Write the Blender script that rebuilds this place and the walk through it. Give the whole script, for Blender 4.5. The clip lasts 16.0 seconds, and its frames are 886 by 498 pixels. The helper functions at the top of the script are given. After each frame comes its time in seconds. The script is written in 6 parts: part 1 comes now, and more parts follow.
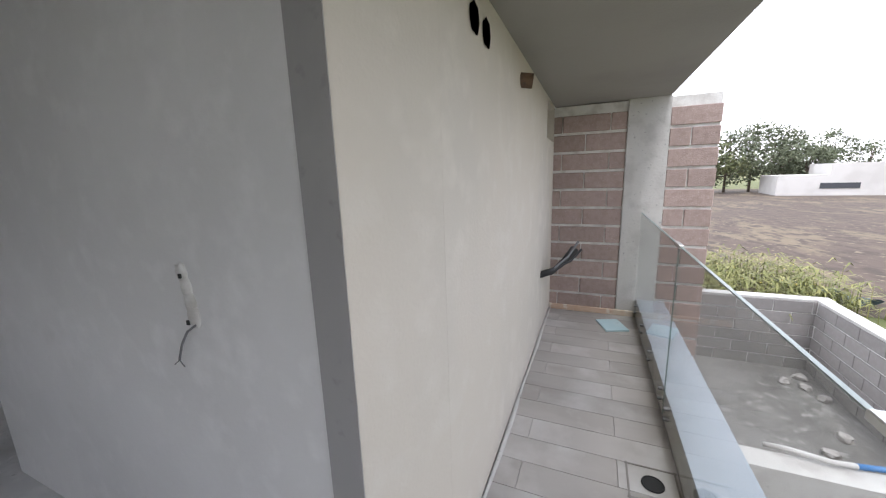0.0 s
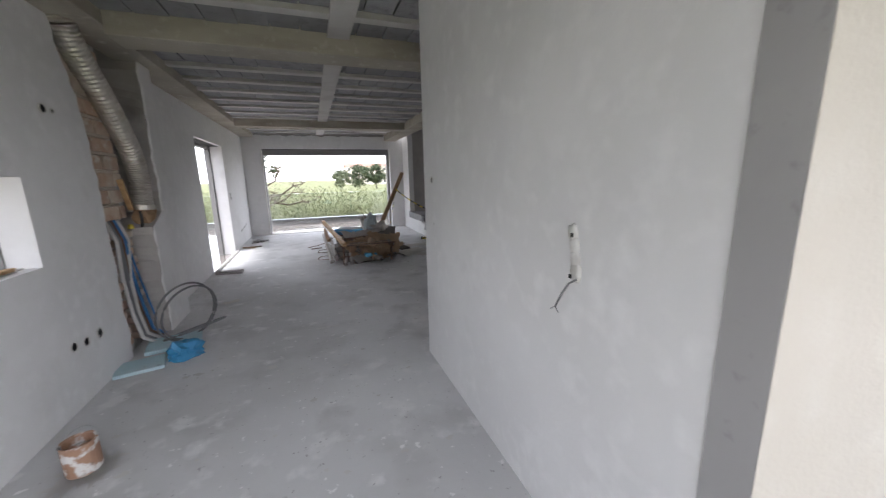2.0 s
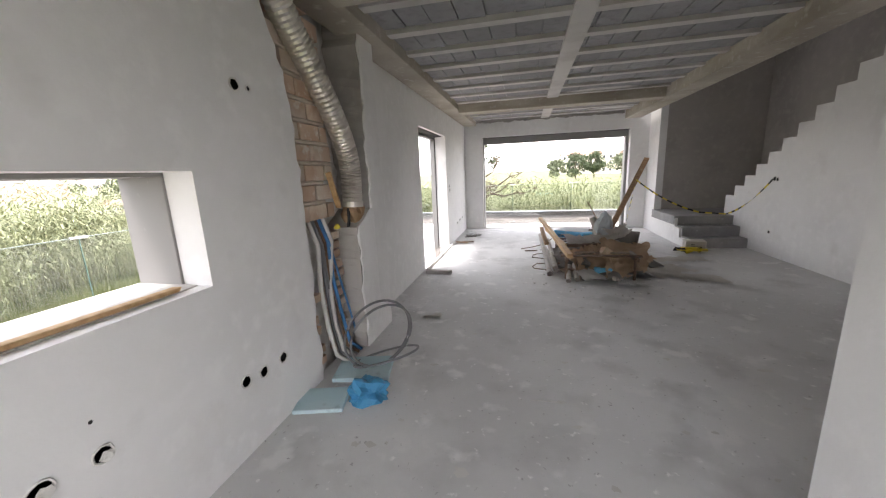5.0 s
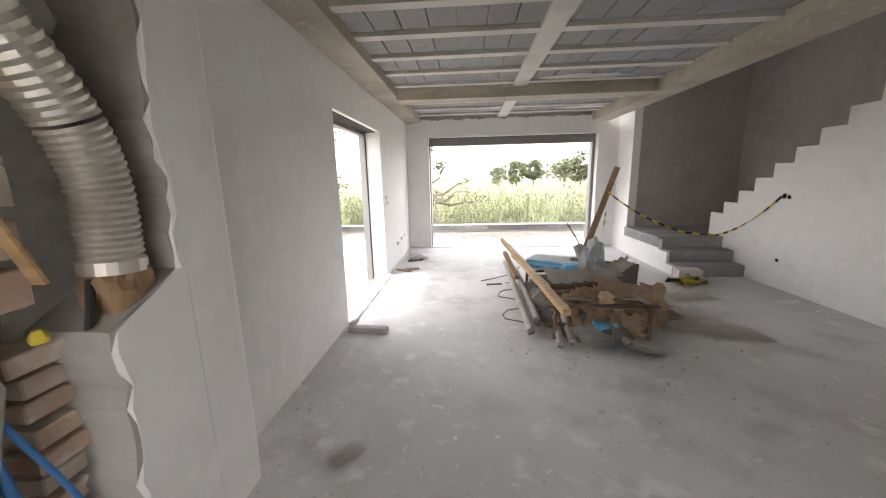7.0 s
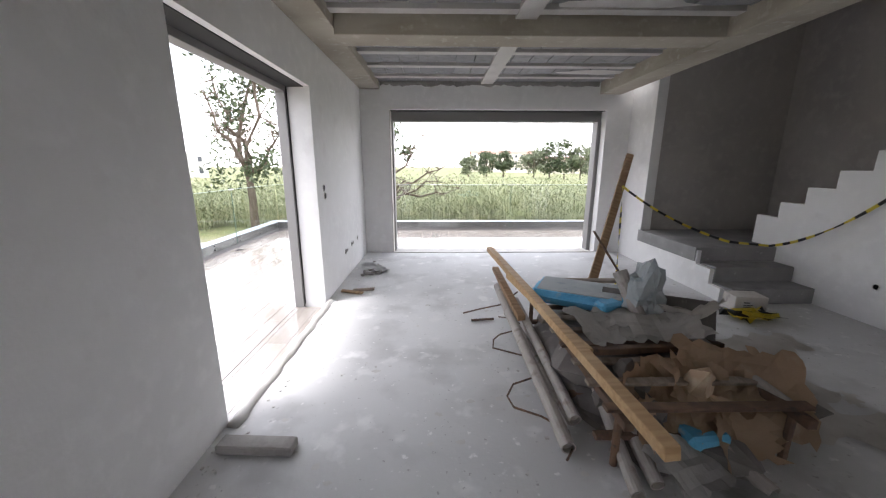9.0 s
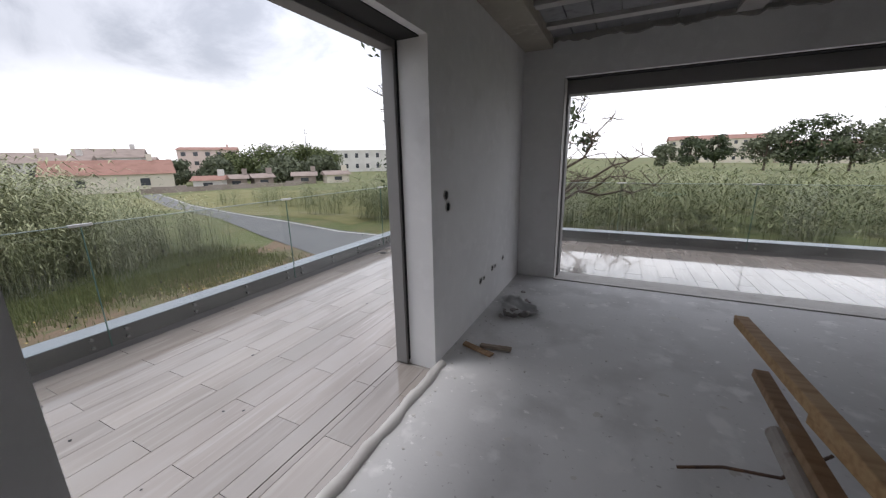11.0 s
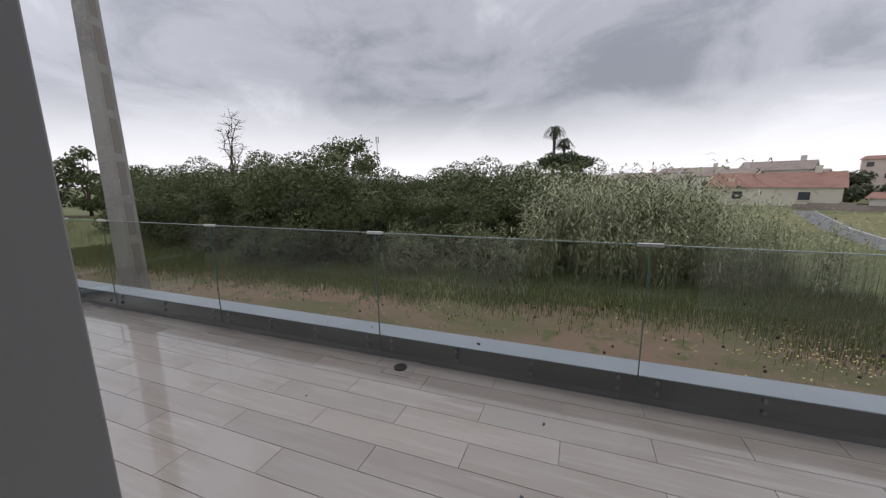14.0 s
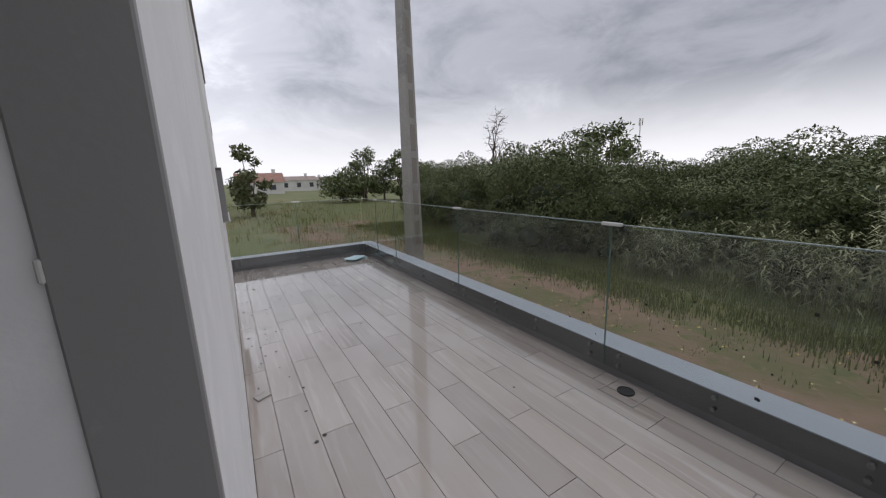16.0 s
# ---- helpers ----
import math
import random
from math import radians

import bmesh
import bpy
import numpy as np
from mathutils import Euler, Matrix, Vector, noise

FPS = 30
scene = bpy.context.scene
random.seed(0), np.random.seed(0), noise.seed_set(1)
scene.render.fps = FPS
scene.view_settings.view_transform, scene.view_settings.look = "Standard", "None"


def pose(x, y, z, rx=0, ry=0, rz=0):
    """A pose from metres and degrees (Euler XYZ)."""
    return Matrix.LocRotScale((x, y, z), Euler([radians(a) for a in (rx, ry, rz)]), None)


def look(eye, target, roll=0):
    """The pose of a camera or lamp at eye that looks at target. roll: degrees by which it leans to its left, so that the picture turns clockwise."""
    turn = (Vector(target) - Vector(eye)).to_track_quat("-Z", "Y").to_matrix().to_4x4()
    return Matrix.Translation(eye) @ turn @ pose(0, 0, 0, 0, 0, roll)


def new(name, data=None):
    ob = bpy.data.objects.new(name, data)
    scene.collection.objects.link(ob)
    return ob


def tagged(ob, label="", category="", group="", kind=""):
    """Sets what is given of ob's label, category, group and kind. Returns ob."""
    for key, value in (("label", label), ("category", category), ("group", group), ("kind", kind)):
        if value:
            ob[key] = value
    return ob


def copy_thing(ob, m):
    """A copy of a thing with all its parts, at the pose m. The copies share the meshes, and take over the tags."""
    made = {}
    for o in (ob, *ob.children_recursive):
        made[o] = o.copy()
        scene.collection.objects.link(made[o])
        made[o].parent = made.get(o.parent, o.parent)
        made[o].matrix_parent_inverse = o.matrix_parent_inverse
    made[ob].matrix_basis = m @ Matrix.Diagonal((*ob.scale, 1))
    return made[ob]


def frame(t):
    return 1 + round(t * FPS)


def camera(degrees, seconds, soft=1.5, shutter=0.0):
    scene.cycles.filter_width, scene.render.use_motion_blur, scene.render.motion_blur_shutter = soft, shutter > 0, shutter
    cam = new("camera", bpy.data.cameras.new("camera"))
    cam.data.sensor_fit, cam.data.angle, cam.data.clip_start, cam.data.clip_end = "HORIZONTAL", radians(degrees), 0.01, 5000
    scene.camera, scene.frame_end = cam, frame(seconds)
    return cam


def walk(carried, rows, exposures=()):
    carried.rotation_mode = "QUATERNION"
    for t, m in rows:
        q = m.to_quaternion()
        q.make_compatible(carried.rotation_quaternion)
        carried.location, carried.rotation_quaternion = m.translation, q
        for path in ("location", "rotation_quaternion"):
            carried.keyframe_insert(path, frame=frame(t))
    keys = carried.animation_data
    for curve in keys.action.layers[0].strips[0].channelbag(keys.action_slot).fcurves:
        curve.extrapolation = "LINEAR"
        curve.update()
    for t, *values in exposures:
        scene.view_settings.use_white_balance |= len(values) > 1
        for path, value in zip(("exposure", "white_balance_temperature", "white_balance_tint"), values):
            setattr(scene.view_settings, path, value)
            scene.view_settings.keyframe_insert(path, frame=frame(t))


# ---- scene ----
cam = camera(102.4, 16.0, soft=1.2, shutter=0.12)
PATH = [
    (0, (1.948, 1.602, 1.619), (3.752, 2.372, 1.227), -1.8),
    (0.5, (1.915, 1.607, 1.61), (3.692, 2.446, 1.24), -1.6),
    (1, (1.883, 1.613, 1.603), (3.605, 2.566, 1.249), -1.6),
    (1.5, (1.746, 1.603, 1.559), (3.108, 3.019, 1.187), 0.5),
    (2, (1.742, 1.74, 1.561), (2.405, 3.585, 1.165), -1.3),
    (2.5, (1.792, 1.824, 1.556), (1.896, 3.788, 1.195), -0.2),
    (3, (1.818, 1.916, 1.538), (1.703, 3.861, 1.089), -1.3),
    (3.5, (1.742, 2.201, 1.501), (1.6, 4.132, 1.003), -1.5),
    (4, (1.67, 2.487, 1.528), (1.429, 4.394, 0.976), -2.8),
    (4.2, (1.67, 2.638, 1.52), (1.345, 4.55, 1.034), -2.5),
    (6.3, (1.451, 4.485, 1.633), (0.966, 6.386, 1.243), -2.4),
    (6.5, (1.431, 4.682, 1.625), (1.073, 6.603, 1.2), -1.8),
    (7, (1.352, 5.132, 1.601), (1.211, 7.087, 1.206), -1.3),
    (7.5, (1.326, 5.561, 1.584), (1.32, 7.523, 1.198), -3.1),
    (8, (1.338, 6.013, 1.591), (1.37, 7.979, 1.227), -0.6),
    (8.2, (1.302, 6.206, 1.563), (1.353, 8.165, 1.165), 0.1),
    (10.3, (1.25, 8.049, 1.52), (0.977, 9.975, 1.053), -1.09),
    (10.5, (1.196, 8.216, 1.529), (0.769, 10.116, 1.073), -1.96),
    (11, (1.157, 8.614, 1.546), (0.301, 10.355, 1.061), -1.04),
    (11.5, (0.903, 8.975, 1.539), (-0.065, 10.667, 1.094), 0.78),
    (12, (0.652, 9.189, 1.532), (-0.771, 10.507, 1.046), -1.24),
    (12.5, (0.433, 9.388, 1.514), (-1.414, 9.993, 1.042), -2.01),
    (13, (0.117, 9.303, 1.496), (-1.812, 9.506, 1.007), 0.86),
    (13.5, (-0.017, 9.301, 1.497), (-1.967, 9.193, 1.067), -0.31),
    (14, (-0.098, 9.411, 1.502), (-1.936, 8.715, 1.134), -0.64),
    (14.5, (-0.156, 9.476, 1.467), (-1.879, 8.598, 0.955), -3.87),
    (15, (-0.219, 9.396, 1.438), (-1.689, 8.131, 0.949), -4.17),
    (15.5, (-0.333, 9.284, 1.444), (-1.516, 7.733, 1.004), -3.32),
    (16, (-0.384, 9.338, 1.45), (-1.391, 7.655, 1.055), -1.83),
]
EXPOSURES = [(0, 2.15, 6200, 13), (1, 2.35, 6200, 13), (2, 2.85, 6300, 13), (3, 2.93, 6500, 13), (4, 3.08, 6550, 13), (6.5, 3.75, 7000, 13), (8, 3.5, 6650, 13), (10.3, 1.85, 6300, 13), (11, 1.15, 6350, 13), (12, 0.7, 6380, 13), (13, 0.56, 6380, 13), (16, 0.42, 6350, 13)]
walk(cam, [(t, look(eye, target, roll)) for t, eye, target, roll in PATH], EXPOSURES)

# ---------------------------------------------------------------- light
world = bpy.data.worlds.new("overcast_sky")
scene.world = world
world.use_nodes = True
wn, wl = world.node_tree.nodes, world.node_tree.links
wn.clear()
w_out, w_bg = wn.new("ShaderNodeOutputWorld"), wn.new("ShaderNodeBackground")
w_sky = wn.new("ShaderNodeTexSky")
w_sky.sky_type, w_sky.sun_disc = "NISHITA", False
w_sky.sun_elevation, w_sky.sun_rotation = radians(69), radians(-116)
w_sky.air_density, w_sky.dust_density = 1.0, 4.0
w_co, w_map = wn.new("ShaderNodeTexCoord"), wn.new("ShaderNodeMapping")
w_map.inputs["Scale"].default_value = (1.0, 1.0, 2.1)
w_n1, w_n2 = wn.new("ShaderNodeTexNoise"), wn.new("ShaderNodeTexNoise")
w_n1.inputs["Scale"].default_value, w_n1.inputs["Detail"].default_value = 3.4, 10
w_n1.inputs["Roughness"].default_value, w_n1.inputs["Distortion"].default_value = 0.60, 0.5
w_n2.inputs["Scale"].default_value, w_n2.inputs["Detail"].default_value = 1.1, 3
w_add = wn.new("ShaderNodeMath")
w_add.operation = "ADD"
w_ramp = wn.new("ShaderNodeValToRGB")
w_ramp.color_ramp.elements[0].position, w_ramp.color_ramp.elements[0].color = 0.37, (0.255, 0.265, 0.288, 1)
w_ramp.color_ramp.elements[1].position, w_ramp.color_ramp.elements[1].color = 0.63, (0.63, 0.635, 0.66, 1)
w_mid = w_ramp.color_ramp.elements.new(0.50)
w_mid.color = (0.41, 0.418, 0.442, 1)
w_sep, w_hz = wn.new("ShaderNodeSeparateXYZ"), wn.new("ShaderNodeMapRange")
w_hz.inputs["From Min"].default_value, w_hz.inputs["From Max"].default_value = 0.03, 0.21
w_hz.inputs["To Min"].default_value, w_hz.inputs["To Max"].default_value = 1.0, 0.0
w_hmix, w_mix, w_sc = wn.new("ShaderNodeMix"), wn.new("ShaderNodeMix"), wn.new("ShaderNodeMix")
for m in (w_hmix, w_mix, w_sc):
    m.data_type = "RGBA"
w_hmix.inputs[7].default_value = (0.83, 0.825, 0.845, 1)
w_sc.blend_type = "MULTIPLY"
w_sc.inputs[0].default_value = 1.0
w_sc.inputs[7].default_value = (0.10, 0.10, 0.10, 1)
w_mix.inputs[0].default_value = 0.88
wl.new(w_co.outputs["Generated"], w_map.inputs[0])
wl.new(w_map.outputs[0], w_n1.inputs["Vector"])
wl.new(w_map.outputs[0], w_n2.inputs["Vector"])
wl.new(w_n1.outputs["Fac"], w_add.inputs[0])
wl.new(w_n2.outputs["Fac"], w_add.inputs[1])
w_half = wn.new("ShaderNodeMath")
w_half.operation = "MULTIPLY"
w_half.inputs[1].default_value = 0.5
wl.new(w_add.outputs[0], w_half.inputs[0])
wl.new(w_half.outputs[0], w_ramp.inputs[0])
w_ramp.color_ramp.interpolation = "EASE"
wl.new(w_co.outputs["Generated"], w_sep.inputs[0])
wl.new(w_sep.outputs["Z"], w_hz.inputs["Value"])
wl.new(w_hz.outputs[0], w_hmix.inputs[0])
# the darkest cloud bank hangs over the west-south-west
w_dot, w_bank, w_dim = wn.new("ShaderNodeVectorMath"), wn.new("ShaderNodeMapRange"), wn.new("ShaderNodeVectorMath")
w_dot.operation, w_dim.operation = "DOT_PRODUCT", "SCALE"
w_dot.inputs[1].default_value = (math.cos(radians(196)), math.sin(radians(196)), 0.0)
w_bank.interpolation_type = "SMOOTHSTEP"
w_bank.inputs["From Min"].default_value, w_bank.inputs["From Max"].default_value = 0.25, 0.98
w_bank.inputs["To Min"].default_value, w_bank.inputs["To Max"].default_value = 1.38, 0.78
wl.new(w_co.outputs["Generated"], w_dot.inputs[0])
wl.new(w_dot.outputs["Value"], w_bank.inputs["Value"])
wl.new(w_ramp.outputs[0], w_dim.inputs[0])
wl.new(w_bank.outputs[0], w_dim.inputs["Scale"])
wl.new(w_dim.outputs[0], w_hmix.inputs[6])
wl.new(w_sky.outputs[0], w_sc.inputs[6])
wl.new(w_sc.outputs[2], w_mix.inputs[6])
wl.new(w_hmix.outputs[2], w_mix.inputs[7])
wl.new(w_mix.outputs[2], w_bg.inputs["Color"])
w_bg.inputs["Strength"].default_value = 1.0
wl.new(w_bg.outputs[0], w_out.inputs["Surface"])

sun = new("sun", bpy.data.lights.new("sun", "SUN"))
sun.data.energy, sun.data.angle, sun.data.color = 0.55, radians(14), (1.0, 0.99, 0.97)
sun.matrix_world = look((-16, 0, 48), (0, 8, 0))


# ---------------------------------------------------------------- materials
def mat(name, base, rough=0.7, metal=0.0, spots=(), bump=0.0, bump_scale=60, spec=0.5, vary=0.0):
    """base colour with layers of noise: spots = (scale, colour, from, to, detail)."""
    m = bpy.data.materials.new(name)
    m.use_nodes = True
    n, l = m.node_tree.nodes, m.node_tree.links
    b = n["Principled BSDF"]
    b.inputs["Roughness"].default_value, b.inputs["Metallic"].default_value = rough, metal
    b.inputs["Specular IOR Level"].default_value = spec
    co = n.new("ShaderNodeTexCoord").outputs["Object"]
    if vary:
        inf, shift, away = n.new("ShaderNodeObjectInfo"), n.new("ShaderNodeVectorMath"), n.new("ShaderNodeMath")
        away.operation = "MULTIPLY"
        away.inputs[1].default_value = 61.0
        l.new(inf.outputs["Random"], away.inputs[0])
        l.new(co, shift.inputs[0])
        l.new(away.outputs[0], shift.inputs[1])
        co = shift.outputs[0]
    last = None
    for k, (scale, colour, lo, hi, detail) in enumerate(spots):
        tex, ramp, mix = n.new("ShaderNodeTexNoise"), n.new("ShaderNodeMapRange"), n.new("ShaderNodeMix")
        stretch = scale if isinstance(scale, tuple) else (scale,) * 3
        mp = n.new("ShaderNodeMapping")
        mp.inputs["Scale"].default_value = stretch
        mp.inputs["Location"].default_value = (k * 3.7, k * 1.3, k * 5.1)
        l.new(co, mp.inputs[0])
        l.new(mp.outputs[0], tex.inputs["Vector"])
        tex.inputs["Scale"].default_value, tex.inputs["Detail"].default_value = 1.0, detail
        ramp.inputs["From Min"].default_value, ramp.inputs["From Max"].default_value = lo, hi
        l.new(tex.outputs["Fac"], ramp.inputs["Value"])
        mix.data_type = "RGBA"
        l.new(ramp.outputs[0], mix.inputs[0])
        if last is None:
            mix.inputs[6].default_value = (*base, 1)
        else:
            l.new(last, mix.inputs[6])
        mix.inputs[7].default_value = (*colour, 1)
        last = mix.outputs[2]
    if vary:
        info, hsv, rng = n.new("ShaderNodeObjectInfo"), n.new("ShaderNodeHueSaturation"), n.new("ShaderNodeMapRange")
        rng.inputs["To Min"].default_value, rng.inputs["To Max"].default_value = 1 - vary, 1 + vary
        l.new(info.outputs["Random"], rng.inputs["Value"])
        l.new(rng.outputs[0], hsv.inputs["Value"])
        if last is None:
            hsv.inputs["Color"].default_value = (*base, 1)
        else:
            l.new(last, hsv.inputs["Color"])
        last = hsv.outputs[0]
    if last is None:
        b.inputs["Base Color"].default_value = (*base, 1)
    else:
        l.new(last, b.inputs["Base Color"])
    if bump:
        tex, bp = n.new("ShaderNodeTexNoise"), n.new("ShaderNodeBump")
        tex.inputs["Scale"].default_value, tex.inputs["Detail"].default_value = bump_scale, 6
        l.new(co, tex.inputs["Vector"])
        bp.inputs["Strength"].default_value, bp.inputs["Distance"].default_value = bump, 0.01
        l.new(tex.outputs["Fac"], bp.inputs["Height"])
        l.new(bp.outputs[0], b.inputs["Normal"])
    return m


def glass_mat(name, tint):
    m = bpy.data.materials.new(name)
    m.use_nodes = True
    n, l = m.node_tree.nodes, m.node_tree.links
    n.clear()
    out, mix, tr, gl = (n.new("ShaderNode" + k) for k in ("OutputMaterial", "MixShader", "BsdfTransparent", "BsdfGlossy"))
    lw, fr = n.new("ShaderNodeLayerWeight"), n.new("ShaderNodeMapRange")
    pw = n.new("ShaderNodeMath")
    pw.operation = "POWER"
    pw.inputs[1].default_value = 5.0
    l.new(lw.outputs["Facing"], pw.inputs[0])
    l.new(pw.outputs[0], fr.inputs["Value"])
    fr.inputs["To Min"].default_value, fr.inputs["To Max"].default_value = 0.035, 0.75
    tr.inputs["Color"].default_value = (*tint, 1)
    gl.inputs["Roughness"].default_value = 0.02
    l.new(fr.outputs[0], mix.inputs[0])
    l.new(tr.outputs[0], mix.inputs[1])
    l.new(gl.outputs[0], mix.inputs[2])
    l.new(mix.outputs[0], out.inputs["Surface"])
    return m


PLASTER = mat("wall_plaster", (0.78, 0.77, 0.765), 0.85, spots=((1.3, (0.735, 0.725, 0.72), 0.42, 0.62, 5), (9, (0.80, 0.79, 0.785), 0.5, 0.7, 4), (3.1, (0.70, 0.685, 0.675), 0.62, 0.78, 7)), bump=0.12, bump_scale=45)
FACADE = mat("facade_plaster", (0.51, 0.465, 0.405), 0.9, spots=(((1.2, 1.2, 0.5), (0.475, 0.44, 0.39), 0.45, 0.65, 5), (6, (0.53, 0.49, 0.435), 0.5, 0.7, 5)), bump=0.2, bump_scale=70)
SCREED = mat("floor_screed", (0.53, 0.525, 0.52), 0.75, spots=((0.55, (0.63, 0.625, 0.62), 0.42, 0.62, 6), (2.2, (0.46, 0.455, 0.45), 0.52, 0.70, 7), (5, (0.68, 0.67, 0.66), 0.58, 0.70, 7), (17, (0.74, 0.73, 0.72), 0.66, 0.73, 4), (31, (0.36, 0.35, 0.345), 0.68, 0.75, 3)), bump=0.15, bump_scale=30)
CONCRETE = mat("raw_concrete", (0.34, 0.325, 0.30), 0.85, spots=((1.6, (0.26, 0.25, 0.235), 0.45, 0.65, 6), (14, (0.40, 0.385, 0.36), 0.55, 0.75, 4)), bump=0.3, bump_scale=35)
BEAM_CONC = mat("beam_concrete", (0.42, 0.385, 0.32), 0.85, spots=(((1.2, 1.2, 5), (0.33, 0.295, 0.24), 0.42, 0.62, 6), (11, (0.50, 0.47, 0.41), 0.58, 0.75, 4)), bump=0.25, bump_scale=30)
RIB_CONC = mat("rib_concrete", (0.56, 0.545, 0.52), 0.85, spots=((2.5, (0.47, 0.45, 0.43), 0.45, 0.65, 6),), bump=0.2, bump_scale=40)
HOLLOW = mat("hollow_floor_block", (0.24, 0.24, 0.245), 0.9, spots=((1.2, (0.30, 0.30, 0.305), 0.45, 0.65, 5), (12, (0.2, 0.2, 0.2), 0.5, 0.75, 4)), bump=0.3, bump_scale=50, vary=0.08)
FRAME_GREY = mat("grey_frame_metal", (0.245, 0.237, 0.233), 0.6, spots=((3, (0.25, 0.24, 0.235), 0.45, 0.65, 5), (22, (0.30, 0.29, 0.28), 0.66, 0.76, 5)), bump=0.05)
PROFILE_GREY = mat("grey_corner_profile", (0.36, 0.35, 0.345), 0.6, spots=((3, (0.40, 0.39, 0.38), 0.45, 0.65, 5), (20, (0.30, 0.29, 0.285), 0.62, 0.74, 5)), bump=0.06)
PLANK = mat("wood_look_tile", (0.335, 0.30, 0.272), 0.10, spots=(((4, 0.5, 4), (0.29, 0.255, 0.228), 0.44, 0.62, 6), ((26, 2, 26), (0.37, 0.34, 0.312), 0.5, 0.7, 5), (1.1, (0.345, 0.315, 0.29), 0.5, 0.65, 3)), bump=0.008, bump_scale=24, vary=0.10)
wet = PLANK.node_tree.nodes["Principled BSDF"]
wet.inputs["Coat Weight"].default_value, wet.inputs["Coat Roughness"].default_value, wet.inputs["Coat IOR"].default_value = 0.9, 0.02, 1.45
DUSTY_TILE = mat("dusty_wood_look_tile", (0.40, 0.375, 0.35), 0.55, spots=(((3, 1, 3), (0.34, 0.315, 0.29), 0.44, 0.62, 6), (2.2, (0.52, 0.505, 0.485), 0.50, 0.70, 7)), bump=0.05, bump_scale=24, vary=0.10)
GROUT = mat("tile_grout", (0.24, 0.22, 0.20), 0.8, spots=((8, (0.30, 0.28, 0.26), 0.45, 0.65, 4),))
KERB_TOP = mat("grey_blue_flashing", (0.30, 0.34, 0.385), 0.38, 0.0, spots=((2, (0.34, 0.375, 0.42), 0.45, 0.65, 5),))
KERB_SIDE = mat("dark_kerb_cladding", (0.15, 0.147, 0.148), 0.5, spots=(((1, 1, 6), (0.185, 0.18, 0.18), 0.45, 0.65, 5),), bump=0.05)
GLASS = glass_mat("balustrade_glass", (0.90, 0.91, 0.90))
GLASS_EDGE = mat("glass_edge", (0.10, 0.17, 0.15), 0.2)
STEEL = mat("stainless_steel", (0.55, 0.55, 0.55), 0.3, 1.0)
BLACK = mat("black_rubber", (0.015, 0.015, 0.016), 0.6)
BLOCK = mat("pink_concrete_block", (0.355, 0.27, 0.24), 0.95, spots=((18, (0.30, 0.225, 0.20), 0.45, 0.65, 6), (60, (0.43, 0.345, 0.315), 0.55, 0.75, 3)), bump=0.5, bump_scale=80, vary=0.1)
GREY_BLOCK = mat("grey_concrete_block", (0.23, 0.215, 0.205), 0.95, spots=((14, (0.25, 0.235, 0.225), 0.45, 0.65, 6),), bump=0.5, bump_scale=60, vary=0.1)
MORTAR = mat("mortar", (0.70, 0.685, 0.66), 0.95, spots=((7, (0.53, 0.505, 0.475), 0.45, 0.65, 6),), bump=0.4, bump_scale=60)
PALE_CONC = mat("pale_poured_concrete", (0.50, 0.485, 0.46), 0.9, spots=((5, (0.42, 0.40, 0.38), 0.5, 0.66, 7), (30, (0.28, 0.27, 0.26), 0.66, 0.74, 3)), bump=0.4, bump_scale=40)
YARD_CONC = mat("dusty_yard_concrete", (0.175, 0.167, 0.155), 0.9, spots=((1.1, (0.115, 0.108, 0.10), 0.45, 0.62, 7), (9, (0.29, 0.28, 0.26), 0.56, 0.72, 5)), bump=0.4, bump_scale=30)
# grey render, with the shade of stairwell and recess put into its tone
SHADOW_RENDER = mat("shade_grey_render", (0.40, 0.375, 0.35), 0.9, spots=((1.2, (0.35, 0.33, 0.31), 0.45, 0.65, 6), (8, (0.43, 0.405, 0.38), 0.5, 0.7, 5)), bump=0.25, bump_scale=50)
STEP_CONC = mat("step_concrete", (0.25, 0.245, 0.24), 0.85, spots=((3, (0.31, 0.30, 0.295), 0.45, 0.65, 6), (16, (0.4, 0.39, 0.38), 0.66, 0.76, 4)), bump=0.3, bump_scale=40)
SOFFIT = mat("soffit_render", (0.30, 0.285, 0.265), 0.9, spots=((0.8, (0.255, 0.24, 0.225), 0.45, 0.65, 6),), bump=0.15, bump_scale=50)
GRASS = mat("grass_ground", (0.115, 0.135, 0.045), 0.95, spots=((0.35, (0.17, 0.155, 0.07), 0.45, 0.62, 7), (1.7, (0.085, 0.11, 0.035), 0.5, 0.66, 6), (9, (0.17, 0.15, 0.075), 0.62, 0.74, 4)), bump=0.6, bump_scale=8)
DIRT = mat("dirt", (0.215, 0.145, 0.10), 0.95, spots=(((0.9, 0.35, 1), (0.125, 0.115, 0.055), 0.44, 0.58, 7), (3, (0.105, 0.115, 0.045), 0.54, 0.64, 7), (14, (0.24, 0.185, 0.13), 0.6, 0.72, 4)), bump=0.6, bump_scale=14)
SOIL = mat("ploughed_soil", (0.085, 0.060, 0.045), 0.95, spots=(((0.16, 0.5, 1), (0.15, 0.115, 0.075), 0.48, 0.6, 7), ((1.1, 2.6, 1), (0.055, 0.040, 0.030), 0.48, 0.62, 7), (5, (0.20, 0.16, 0.11), 0.6, 0.70, 6)), bump=1.0, bump_scale=4)
